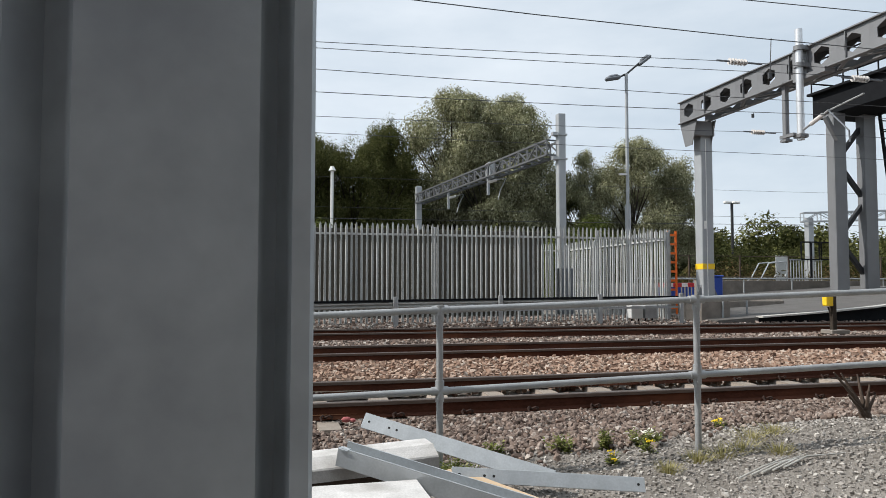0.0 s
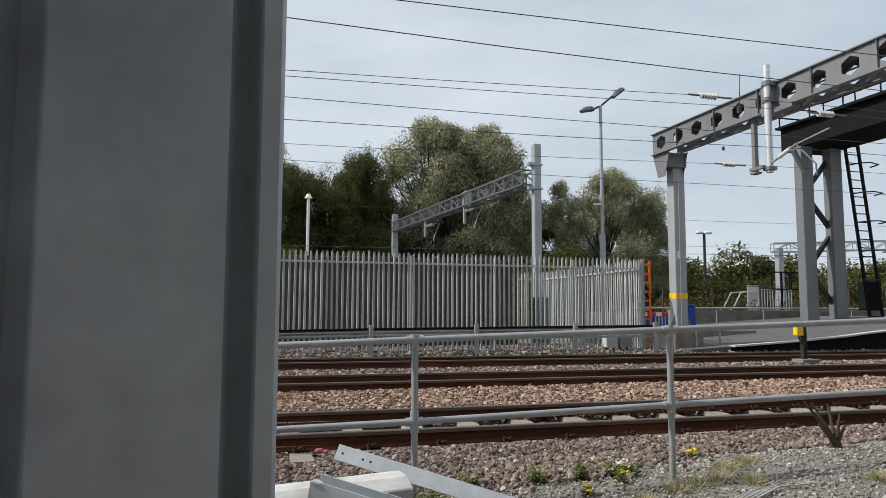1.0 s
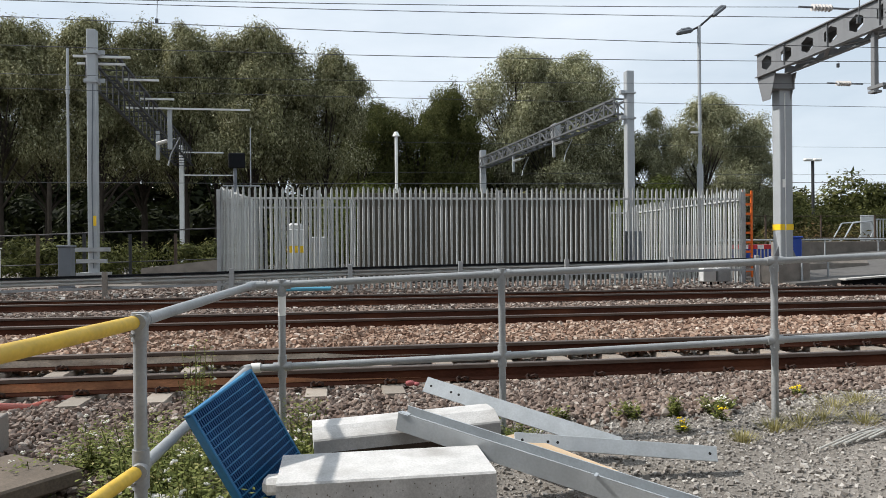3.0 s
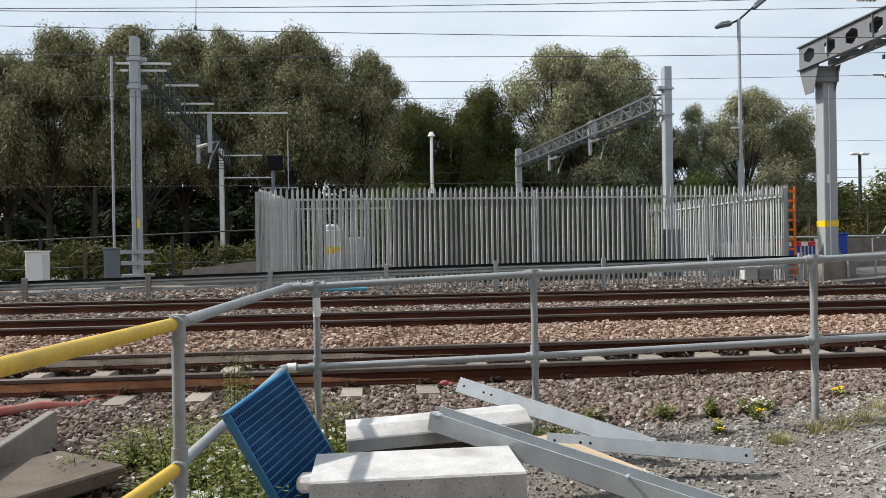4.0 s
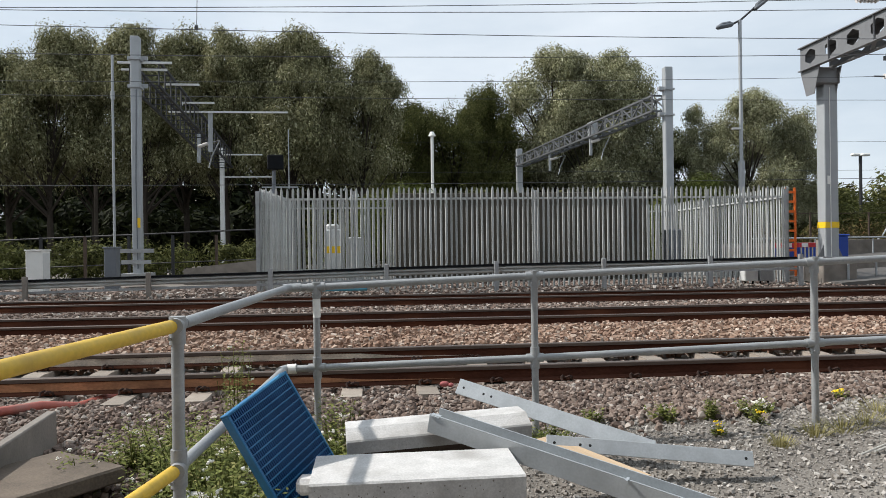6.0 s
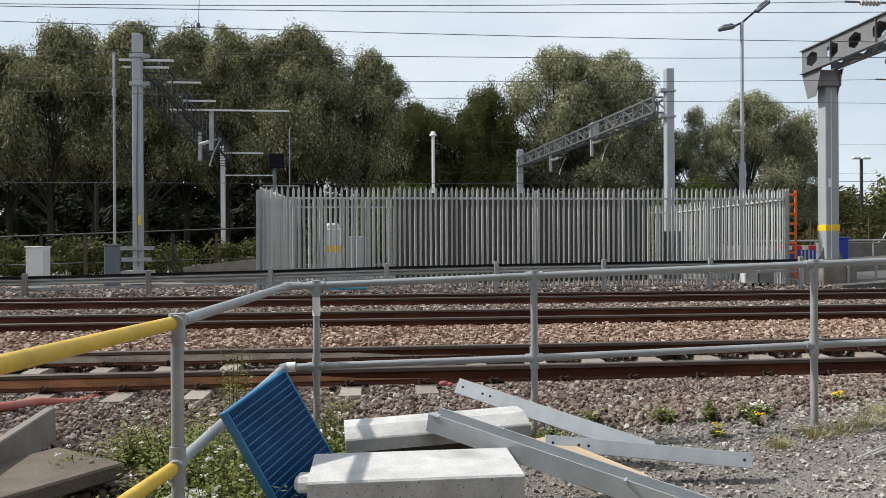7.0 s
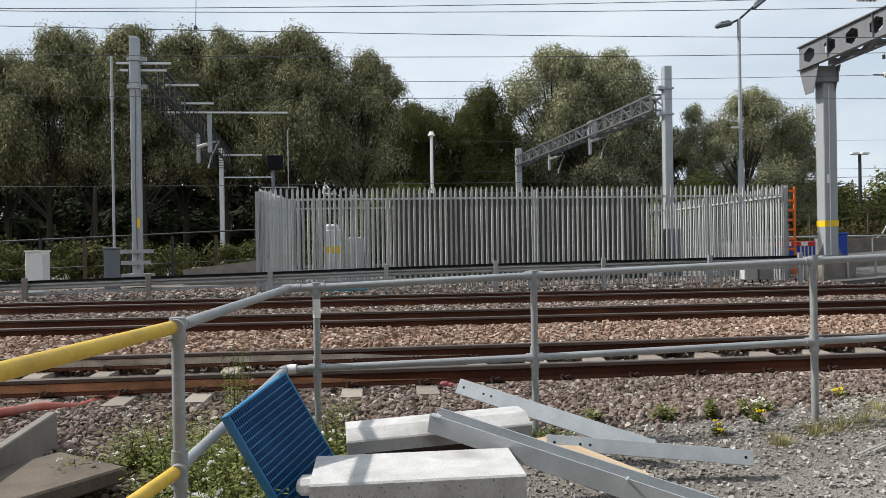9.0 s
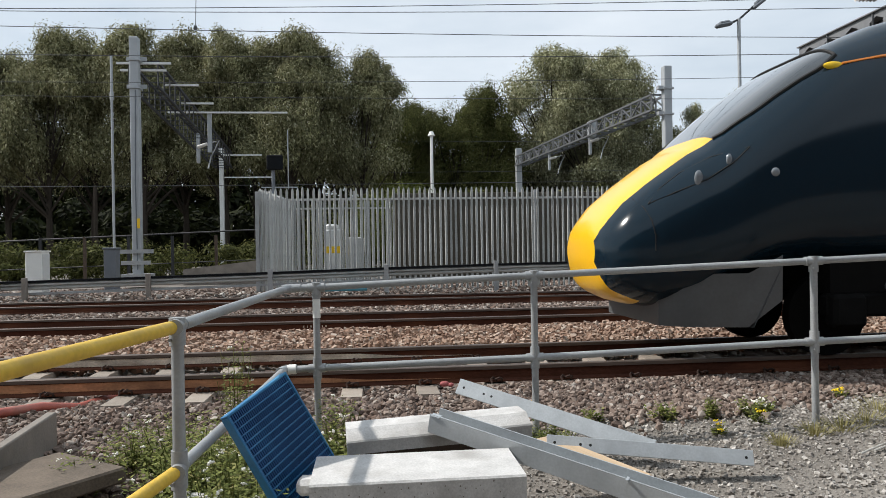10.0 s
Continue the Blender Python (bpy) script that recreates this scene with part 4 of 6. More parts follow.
def build_wires():
    # y, then height at three places along x
    rows = [(7.81, (0.9, 4.71), (4.2, 4.655), (8.6, 4.65)), (7.81, (2.0, 5.10), (5.6, 5.14), (8.65, 5.18)), (12.73, (-6.4, 5.65), (1.28, 5.83), (8.5, 6.09)), (12.73, (-6.4, 5.61), (1.27, 5.71), (9.93, 5.94)),
            (12.73, (-6.4, 5.35), (1.27, 5.305), (11.0, 5.37)), (12.73, (-6.4, 4.86), (1.26, 4.89), (9.92, 5.06)), (17.65, (-6.0, 5.55), (1.74, 5.62), (13.74, 5.88)), (17.65, (-6.0, 5.2), (1.73, 5.19), (13.73, 5.24)),
            (34.0, (-30.0, 4.6), (0.0, 4.55), (30.0, 4.8)), (60.0, (30.0, 8.0), (50, 8.1), (70.0, 8.4)), (60.0, (30.0, 10.6), (50, 10.7), (70.0, 11.0))]
    for y, a, b, c in rows:
        k1, k2 = (b[1] - a[1]) / (b[0] - a[0]), (c[1] - b[1]) / (c[0] - b[0])
        q = (k2 - k1) / (c[0] - a[0])
        far = y > 20
        x0, x1 = (a[0] - 34, c[0] + 34) if far else (-45, 60)
        pts = []
        for i in range(36):
            x = x0 + (x1 - x0) * i / 35
            xc = min(max(x, a[0] - 2), c[0] + 2)
            z = a[1] + k1 * (xc - a[0]) + q * (xc - a[0]) * (xc - b[0])
            z += (x - xc) * (k1 - 2 * q if x < xc else 0.0) * 0.5
            pts.append((x, y, z))
        solid("overhead_wire", Geo().tube(pts, 0.014 if far else 0.0068, 5), WIRE, "thin dark overhead line wire above the tracks", "overhead wire", "overhead wires")
    for x, y, z in ((9.55, 12.73, 6.12), (13.9, 17.65, 5.88), (12.7, 12.73, 5.98)):
        t = thing("wire_insulator", pose(x, y, z), "pale ribbed insulator in an overhead wire", "insulator", "wire insulators")
        for k in range(6):
            part("shed", Geo().tube([(-0.2 + k * 0.075, 0, 0), (-0.15 + k * 0.075, 0, 0)], 0.075, 12, 0.045), INSUL, t)
        part("rod", Geo().tube([(-0.5, 0, 0), (0.6, 0, 0)], 0.022, 8), GREY_CAB, t)
    for x, y, z0, z1 in ((-3.1, 12.73, 5.36, 6.4), (6.35, 7.81, 4.15, 4.66), (9.9, 12.73, 4.98, 5.06)):
        d = thing("wire_dropper", pose(x, y, 0), "thin dropper between overhead wires", "wire dropper", "wire droppers")
        part("strand", Geo().tube([(0.03, 0, z1), (0, 0, z0)], 0.006, 5), WIRE, d)
        part("clamp", Geo().box(0, 0, z0, 0.05, 0.03, 0.08), WIRE, d)


def build_lamps():
    s = thing("street_lamp", pose(17.45, 32.0, 0.2), "tall grey street lamp with two dark heads", "street lamp")
    part("pole", Geo().tube([(0, 0, 0), (0, 0, 5.2)], 0.15, 12).tube([(0, 0, 5.2), (0, 0, 11.95)], 0.085, 12), OLE, s)
    part("arm", Geo().tube([(-0.45, 0, 11.7), (0.05, 0, 11.95), (0.75, 0, 12.55)], 0.05, 8), OLE_DARK, s)
    for x, z, a in ((-0.75, 11.65, -12), (1.05, 12.72, -38)):
        part("lamp_head", Geo().box(0, 0, 0, 0.85, 0.34, 0.2, b=0.08).box(0.05, 0, 0.1, 0.55, 0.24, 0.14, b=0.06), GREY_CAB, s, "dark lamp head", pose(x, 0, z, 0, a, 0))
    part("bracket_lamp", Geo().box(-0.25, 0, 6.75, 0.4, 0.15, 0.08), LIGHT_CAB, s)
    s = thing("yard_lamp", pose(3.65, 45.0, 0.3), "slim white yard lamp post with a rounded cap", "lamp post")
    part("pole", Geo().tube([(0, 0, 0), (0, 0, 8.45)], 0.10, 10), WHITE, s)
    part("cap", Geo().tube([(0, 0, 8.35), (0, 0, 8.45), (0, 0, 8.62)], 0.26, 12, 0.12), WHITE, s)
    s = thing("yard_lamp", pose(51.4, 70.0, 0.3), "far floodlight pole with two pale heads", "lamp post")
    part("pole", Geo().tube([(0, 0, 0), (0, 0, 10.4)], 0.16, 10), OLE_DARK, s)
    for x in (-0.55, 0.55):
        part("floodlight", Geo().box(x, 0, 10.5, 0.9, 0.5, 0.3, pose(0, 0, 0, 0, 0, 0), 0.08), WHITE, s)
    for x, y, h in ((48.0, 70, 8.0), (-13.0, 34, 4.5), (-5.3, 34, 4.3)):
        solid("timber_pole", Geo().tube([(x, y, 0.2), (x, y, h)], 0.09 if h < 5 else 0.2, 8), BARK, "old timber pole at the scrub edge", "pole", "timber poles")


# ---- right hand side: platform ramp, barriers, works ----
def build_platform():
    g = Geo()
    # ramp rising to the platform, its edge beside the far track
    edge = [(13.6, 0.24, 0.45), (15.1, 0.33, 0.62), (17.27, 0.45, 0.80), (19.55, 0.62, 0.95), (20.6, 0.73, 1.02), (26, 1.20, 1.30), (120, 1.32, 1.34)]
    for (xa, za, wa), (xb, zb, wb) in zip(edge, edge[1:]):
        g.add([(xa, 19.35, za), (xb, 19.35, zb), (xb, 27.0, wb), (xa, 27.0, wa), (xa, 19.35, 0), (xb, 19.35, 0), (xb, 27, 0), (xa, 27, 0)], [(0, 1, 2, 3), (4, 5, 1, 0), (2, 6, 7, 3), (1, 5, 6, 2), (0, 3, 7, 4)])
    p = solid("platform", g, TARMAC, "grey surfaced station platform ramp", "platform", kind="structure", smooth=0)
    e, wl2 = Geo(), Geo()
    for (xa, za, wa), (xb, zb, wb) in zip(edge[1:], edge[2:]):
        wl2.add([(xa, 19.34, 0), (xb, 19.34, 0), (xb, 19.34, zb - 0.02), (xa, 19.34, za - 0.02)], [(0, 1, 2, 3)])
        e.bar((xa, 19.30, za + 0.012), (xb, 19.30, zb + 0.012), 0.30, 0.05)
    part("face_wall", wl2, BLACK_STEEL, p, "black platform wall")
    part("edge_stone", e, WHITE_EDGE, p, "worn white painted edge")
    solid("retaining_wall", Geo().box(69, 27.15, 0.8, 102, 0.25, 1.5, b=0.01), OLD_CONCRETE, "low pale concrete wall behind the platform ramp", "wall", kind="structure")
    solid("terrace", Geo().box(79, 45, 0.75, 122, 35.4, 1.4), TARMAC, "level ground above the low concrete wall", "ground", kind="structure")
    # tubular rail along the ramp
    r = thing("ramp_railing", pose(0, 0, 0), "thin grey railing along the concrete wall", "railing")
    part("top_rail", Geo().tube([(15.0, 26.8, 1.62), (40, 26.8, 1.66)], 0.035, 8), OLE, r)
    for k in range(11):
        part("post", Geo().tube([(15.2 + 2.5 * k, 26.8, 0.3), (15.2 + 2.5 * k, 26.8, 1.63)], 0.03, 6), OLE, r)
    # steps railing and gate on the platform
    s = thing("steps_railing", pose(28.0, 36, 1.45), "pale grey tubular steps railing with a mesh gate", "railing")
    for y in (0, 0.9):
        part("hand_rail", Geo().tube([(0, y, 0.1), (0.35, y, 0.3), (0.9, y, 1.2), (2.1, y, 1.3), (2.25, y, 0.8), (2.0, y, 0.35)], 0.04, 8), OLE, s)
    part("gate_panel", Geo().box(1.95, 0.2, 0.85, 0.85, 0.06, 1.6, b=0.02), PALE, s)
    for k in range(12):
        part("bar", Geo().box(2.6 + k * 0.2, 0.2, 0.72, 0.04, 0.04, 1.4), OLE, s)
    for z in (0.12, 1.42):
        part("bar_rail", Geo().box(3.7, 0.2, z, 2.4, 0.05, 0.06), OLE, s)
    f = thing("chainlink_fence", pose(0, 0, 0), "rusty brown mesh fence posts at the scrub edge", "fence")
    for k in range(9):
        part("post", Geo().tube([(19 + 3.2 * k, 34, 0.5), (19 + 3.2 * k, 34, 3.0)], 0.05, 6), WOOD_DARK, f)
    part("wire", Geo().tube([(17, 34, 2.95), (43, 34, 2.95)], 0.02, 5).tube([(17, 34, 1.8), (43, 34, 1.8)], 0.015, 5), WOOD_DARK, f)
    # dark sign frame and equipment near the tower
    t = thing("sign_frame", pose(31.9, 36.0, 1.45), "black framed signs on a grey platform post", "sign")
    part("post", Geo().box(0, 0, 1.2, 0.10, 0.10, 2.5), BLACK_STEEL, t)
    for x in (-0.1, 1.35):
        part("frame", Geo().bar((x - 0.6, 0, 1.45), (x - 0.6, 0, 2.5), 0.08, 0.08).bar((x + 0.7, 0, 1.45), (x + 0.7, 0, 2.5), 0.08, 0.08).bar((x - 0.6, 0, 2.5), (x + 0.7, 0, 2.5), 0.08, 0.08).bar((x - 0.6, 0, 1.45), (x + 0.7, 0, 1.45), 0.08, 0.08), BLACK_STEEL, t)
    t = thing("equipment_box", pose(26.9, 25.0, 1.2), "black trackside signal housing by the ladder", "equipment box")
    part("body", Geo().box(0, 0, 1.0, 0.9, 0.5, 1.3, b=0.05), BLACK_STEEL, t)
    part("leg", Geo().box(0, 0, 0.2, 0.15, 0.15, 0.5), GREY_CAB, t)
    part("sign_plate", Geo().box(1.5, -0.1, 1.0, 1.4, 0.04, 0.4), LABEL_WHITE, t, "white sign plate")
    # yellow lineside telephone on a post
    t = thing("lineside_post", pose(14.1, 15.2, 0.1), "brown short post with a yellow box on a concrete pad", "lineside post")
    part("post", Geo().box(0, 0, 0.55, 0.13, 0.12, 1.0, b=0.01), BARK, t)
    part("pad", Geo().box(0.05, 0, 0.06, 0.55, 0.4, 0.1, b=0.01), OLD_CONCRETE, t)
    part("box", Geo().box(-0.2, -0.05, 0.86, 0.22, 0.16, 0.28, b=0.02), YELLOW_BAND, t, "yellow box")
    part("stay", Geo().tube([(-0.15, 0, 0.7), (-0.02, 0, 0.35)], 0.02, 6), BARK, t)


def build_back_wall():
    # Unseen wall, added to darken the train's reflections and block low sky light.
    w = Geo().box(0, -7.0, 4.4, 140, 0.35, 9.0, b=0.02)
    solid("unseen_wall_behind", w, BACK_WALL, "unseen dark wall added behind the viewer to cut sky light and reflections", "wall", kind="structure")


def build_works():
    m = thing("orange_barrier", pose(13.5, 21.9, 0.25), "bright orange plastic mesh barrier behind the fence end", "barrier")
    for x in (0.0, 0.28):
        part("upright", Geo().box(x, 0, 1.5, 0.07, 0.04, 3.0, b=0.005), ORANGE, m)
    for k in range(9):
        part("rung", Geo().box(0.14, 0, 0.3 + k * 0.32, 0.34, 0.035, 0.08), ORANGE, m)
    m = thing("orange_barrier", pose(10.3, 31, 0.25), "orange mesh barrier behind the enclosure", "barrier")
    part("panel", Geo().box(0.9, 0, 3.3, 2.0, 0.05, 0.35, b=0.01), ORANGE, m)
    part("leg", Geo().box(0.0, 0, 1.6, 0.06, 0.05, 3.2).box(1.8, 0, 1.6, 0.06, 0.05, 3.2), ORANGE, m)
    for k, (x, y) in enumerate(((13.9, 22.6), (14.75, 23.0))):
        b = thing("plastic_barrier", pose(x, y, 0.85, 0, 0, -8), "blue slatted plastic barrier with red and white top board", "barrier", "plastic barriers")
        part("top_board", Geo().box(0, 0, 0.50, 0.85, 0.05, 0.16, b=0.01), RED_WHITE, b, "red board")
        part("reflector", Geo().box(0.05, -0.028, 0.50, 0.22, 0.01, 0.14), LABEL_WHITE, b, "white patch")
        for j in range(7):
            part("slat", Geo().box(-0.38 + j * 0.127, 0, 0.2, 0.06, 0.04, 0.46), BLUE_BARRIER, b)
        part("foot_board", Geo().box(0, 0, 0.0, 0.85, 0.06, 0.12), BLUE_BARRIER, b)
    b = thing("blue_bin", pose(15.85, 22.8, 0.85), "blue plastic bin behind the portal column", "bin")
    part("body", Geo().box(0, 0, 0.4, 0.55, 0.5, 0.8, b=0.04), BLUE_BARRIER, b)
    part("lid", Geo().box(0, 0, 0.83, 0.6, 0.55, 0.06, b=0.02), BLUE_BARRIER, b)
    pl = solid("plinth", Geo().box(13.98, 20.5, 0.55, 1.1, 1.1, 0.82, b=0.03), OLD_CONCRETE, "concrete footing of the portal column", "plinth", kind="structure")
    bank = Geo().box(16.0, 23.6, 0.5, 5.2, 2.6, 0.7, b=0.1)
    solid("raised_bed", bank, OLD_CONCRETE, "low concrete bed behind the column", "kerb", kind="structure")
    for x, y in ((12.9, 20.2), (14.2, 19.9), (15.4, 20.3)):
        solid("marker_post", Geo().tube([(x, y, 0.1), (x, y, 0.85)], 0.035, 6), OLE, "short grey marker post by the column", "post", "marker posts")


def build_left_side():
    b = thing("electrical_cabinet", pose(-9.86, 21.5, 0.2), "white painted lineside cabinet behind the crash barrier", "cabinet")
    part("body", Geo().box(0, 0, 0.65, 0.46, 0.5, 1.25, b=0.015), WHITE, b)
    part("roof", Geo().box(0, 0, 1.29, 0.52, 0.56, 0.04, b=0.01), WHITE, b)
    part("door", Geo().box(0.236, 0, 0.65, 0.02, 0.42, 1.1), LIGHT_CAB, b)
    b = thing("electrical_cabinet", pose(-8.35, 23.0, 0.2), "dark grey lineside cabinet by the mast", "cabinet")
    part("body", Geo().box(0.04, 0, 0.65, 0.36, 0.4, 1.35, b=0.015), GREY_CAB, b)
    part("lid", Geo().box(0.04, 0, 1.35, 0.42, 0.46, 0.06, b=0.01), GREY_CAB, b)
    f = thing("post_and_wire_fence", pose(0, 0, 0), "grey post and wire fence before the brambles", "fence")
    for k in range(9):
        part("post", Geo().box(-16.5 + k * 1.7, 29.0 - 0.1 * k, 1.1, 0.10, 0.10, 1.9), OLE_DARK if k % 3 else WOOD_DARK, f)
    part("rail", Geo().tube([(-17, 29.0, 1.85), (-3.0, 28.2, 2.3)], 0.03, 6).tube([(-17, 29, 0.75), (-3.0, 28.2, 1.1)], 0.02, 6), OLE_DARK, f)
    solid("low_wall", Geo().add([(-7.2, 27.0, 0.1), (-3.45, 27.0, 0.1), (-3.45, 27.0, 1.15), (-7.2, 27.0, 0.75), (-7.2, 27.3, 0.1), (-3.45, 27.3, 0.1), (-3.45, 27.3, 1.15), (-7.2, 27.3, 0.75)], [(0, 1, 2, 3), (7, 6, 5, 4), (3, 2, 6, 7), (1, 5, 6, 2), (0, 3, 7, 4)]), OLD_CONCRETE, "low sloping concrete wall beside the enclosure", "wall", kind="structure", smooth=0)
    solid("blue_pipe", Geo().tube([(-1.45, 18.9, 0.34), (-0.25, 18.95, 0.34)], 0.055, 10), BLUE_PIPE, "length of pale blue pipe on the ballast", "pipe")


# ---- the things on the ground before the handrail ----
def build_foreground():
    blk = thing("concrete_block", pose(-0.14, 3.605, 0.39, 0, -2.3, 3.7), "pale cast concrete block with a chamfered top lying on timber", "concrete block", "concrete blocks")
    part("body", Geo().extrude([(-0.14, 0), (0.14, 0), (0.14, 0.085), (0.12, 0.10), (-0.045, 0.105), (-0.075, 0.09), (-0.134, 0.066), (-0.14, 0.058)], 0.94), CONCRETE, blk, "", None, 0)
    blk = thing("concrete_block", pose(-0.258, 3.005, 0.09, 0, 0, 0.4), "pale cast concrete block with small air holes in front", "concrete block", "concrete blocks")
    part("body", Geo().extrude([(-0.17, 0), (0.23, 0), (0.23, 0.362), (0.222, 0.37), (-0.162, 0.37), (-0.17, 0.362)], 0.885), CONCRETE, blk, "", None, 0)
    part("stub", Geo().box(-0.02, 0.0, 0.315, 0.09, 0.10, 0.07, b=0.02), CONCRETE, blk)
    rng = random.Random(3)
    # Air holes are flat beads, their inner shade put in as darker concrete.
    for k in range(120):
        r = rng.uniform(0.002, 0.005)
        part("air_hole_spot", Geo().ball((rng.uniform(0.02, 0.87), -0.1695, rng.uniform(0.12, 0.355)), r, 0.0015, r, 6, 4), OLD_CONCRETE, blk)
    solid("timber_bearer", Geo().box(0.3, 3.66, 0.195, 0.7, 0.16, 0.40, b=0.008), WOOD_DARK, "dark timber bearer under the concrete block", "timber")
    solid("timber_offcut", Geo().box(0, 0, 0, 0.75, 0.14, 0.05, b=0.006), WOOD, "raw timber offcut under the steel channel", "timber", m=pose(1.16, 3.72, 0.235, 0, 3, -62))
    # steel channel resting on the blocks
    ch = thing("steel_channel", pose(0.27, 3.63, 0.50, 0, 0, 0), "long galvanised steel channel leaning across the blocks", "steel channel")
    a, b = Vector((0.30, 3.50, 0.540)), Vector((1.10, 3.0, 0.350))
    d = (b - a).normalized()
    L = 1.9
    q = d.to_track_quat("X", "Z").to_matrix().to_4x4()
    ch.matrix_basis = Matrix.Translation(a) @ q @ pose(0, 0, 0, 4, 0, 0)
    part("web", Geo().box(L / 2, 0.0, -0.042, L, 0.10, 0.006), GALV_NEW, ch)
    part("flange", Geo().box(L / 2, -0.052, 0.0, L, 0.007, 0.095), GALV_NEW, ch)
    part("flange", Geo().box(L / 2, 0.052, 0.0, L, 0.007, 0.095), GALV_NEW, ch)
    part("lip", Geo().box(0.03, -0.045, 0.043, 0.05, 0.04, 0.005), GALV_NEW, ch)
    part("bolt", Geo().box(0.98, -0.055, 0.045, 0.012, 0.04, 0.012), GALV_NEW, ch)
    # flat straps
    for a, b, w, L, lab, roll in ((Vector((0.555, 4.66, 0.475)), Vector((1.60, 4.05, 0.20)), 0.105, 1.30, "galvanised steel angle strap with bolt holes against the handrail post", 62), (Vector((0.975, 3.92, 0.285)), Vector((2.07, 3.68, 0.215)), 0.085, 1.13, "flat galvanised steel strap with bolt holes on the ground", 62)):
        d = (b - a).normalized()
        st = thing("steel_strap", Matrix.Translation(a) @ d.to_track_quat("X", "Z").to_matrix().to_4x4() @ pose(0, 0, 0, roll, 0, 0), lab, "steel strap", "steel straps")
        part("plate", Geo().box(L / 2, 0, 0, L, w, 0.008, b=0.002), GALV_NEW, st)
        part("leg", Geo().box(L / 2, w / 2 - 0.004, -0.03, L, 0.008, 0.06), GALV_NEW, st)
        # Bolt holes are black discs that paint the dark of an opening.
        for x in (0.045, 0.19, 0.245, L - 0.04):
            part("bolt_hole_disc", Geo().tube([(x, 0, 0.0), (x, 0, 0.0046)], 0.0085, 10), SEAM, st)
    # blue grating
    corner = Vector((-0.638, 3.07, 0.682))
    ux, uy = Vector((0.196, 0.30, 0.118)), Vector((0.19, 0.016, -0.355))
    lx, ly = ux.length, 0.60
    ux.normalize()
    uz = uy.cross(ux).normalized()
    uy = ux.cross(uz).normalized()
    M = Matrix((ux, uy, uz)).transposed().to_4x4()
    M.translation = corner
    gr = thing("plastic_grating", M, "blue moulded plastic grating panel leaning against the handrail", "grating panel")
    T = 0.05
    part("edge_strip", Geo().box(-0.006, ly / 2, T / 2, 0.012, ly, T, b=0.003), BLUE_EDGE, gr, "lighter blue edge")
    part("edge_strip", Geo().box(lx + 0.006, ly / 2, T / 2, 0.012, ly, T, b=0.003), BLUE_EDGE, gr)
    part("edge_strip", Geo().box(lx / 2, -0.006, T / 2, lx + 0.024, 0.012, T, b=0.003), BLUE_EDGE, gr)
    part("edge_strip", Geo().box(lx / 2, ly + 0.006, T / 2, lx + 0.024, 0.012, T, b=0.003), BLUE_EDGE, gr)
    for k in range(17):
        part("bar", Geo().box(lx / 2, 0.033 + k * (ly - 0.03) / 17, T / 2 + 0.002, lx, 0.004, T), BLUE_EDGE, gr)
    for k in range(32):
        part("cross_bar", Geo().box((k + 0.5) * lx / 32, ly / 2, T / 2 - 0.004, 0.005, ly, T - 0.008), BLUE, gr)
    part("backing", Geo().box(lx / 2, ly / 2, 0.004, lx, ly, 0.006), BLUE, gr)
    # concrete trough and slabs
    tr = thing("cable_trough", pose(-2.34, 5.25, -0.03, 0, 0, -84), "grey precast concrete cable trough beside the track", "cable trough")
    part("side", Geo().box(0.75, 0.0, 0.10, 1.7, 0.07, 0.36, b=0.008), OLD_CONCRETE, tr)
    part("side", Geo().box(0.75, -0.42, 0.10, 1.7, 0.07, 0.36, b=0.008), OLD_CONCRETE, tr)
    part("floor", Geo().box(0.75, -0.21, 0.04, 1.7, 0.42, 0.05), OLD_CONCRETE, tr)
    solid("concrete_slab", Geo().box(0, 0, 0, 0.75, 1.1, 0.09, b=0.012), DAMP_CONCRETE, "thick soiled brown grey concrete slab lid on the ground", "concrete slab", "concrete slabs", m=pose(-2.08, 4.05, 0.09, 1, -2, -40))
    solid("concrete_slab", Geo().box(0, 0, 0, 0.26, 0.9, 0.08, b=0.01), CONCRETE, "narrow pale concrete slab among the weeds", "concrete slab", "concrete slabs", m=pose(-1.05, 3.35, 0.10, 0, 0, -22))
    solid("plastic_duct", Geo().tube([(-4.2, 5.55, 0.10), (-3.5, 5.85, 0.10), (-3.12, 6.1, 0.09), (-2.92, 6.45, 0.06), (-2.75, 6.8, -0.03), (-2.6, 7.2, -0.02), (-2.42, 7.7, 0.02), (-2.3, 8.0, -0.03)], 0.042, 12), PINK_PIPE, "faded red plastic duct passing under the rails", "pipe")
    solid("red_rag", Geo().ball((0.66, 6.74, 0.085), 0.05, 0.03, 0.028, 9, 6).ball((0.72, 6.72, 0.08), 0.03, 0.03, 0.02, 7, 5), RAG, "crumpled red rag by the rail", "rag")


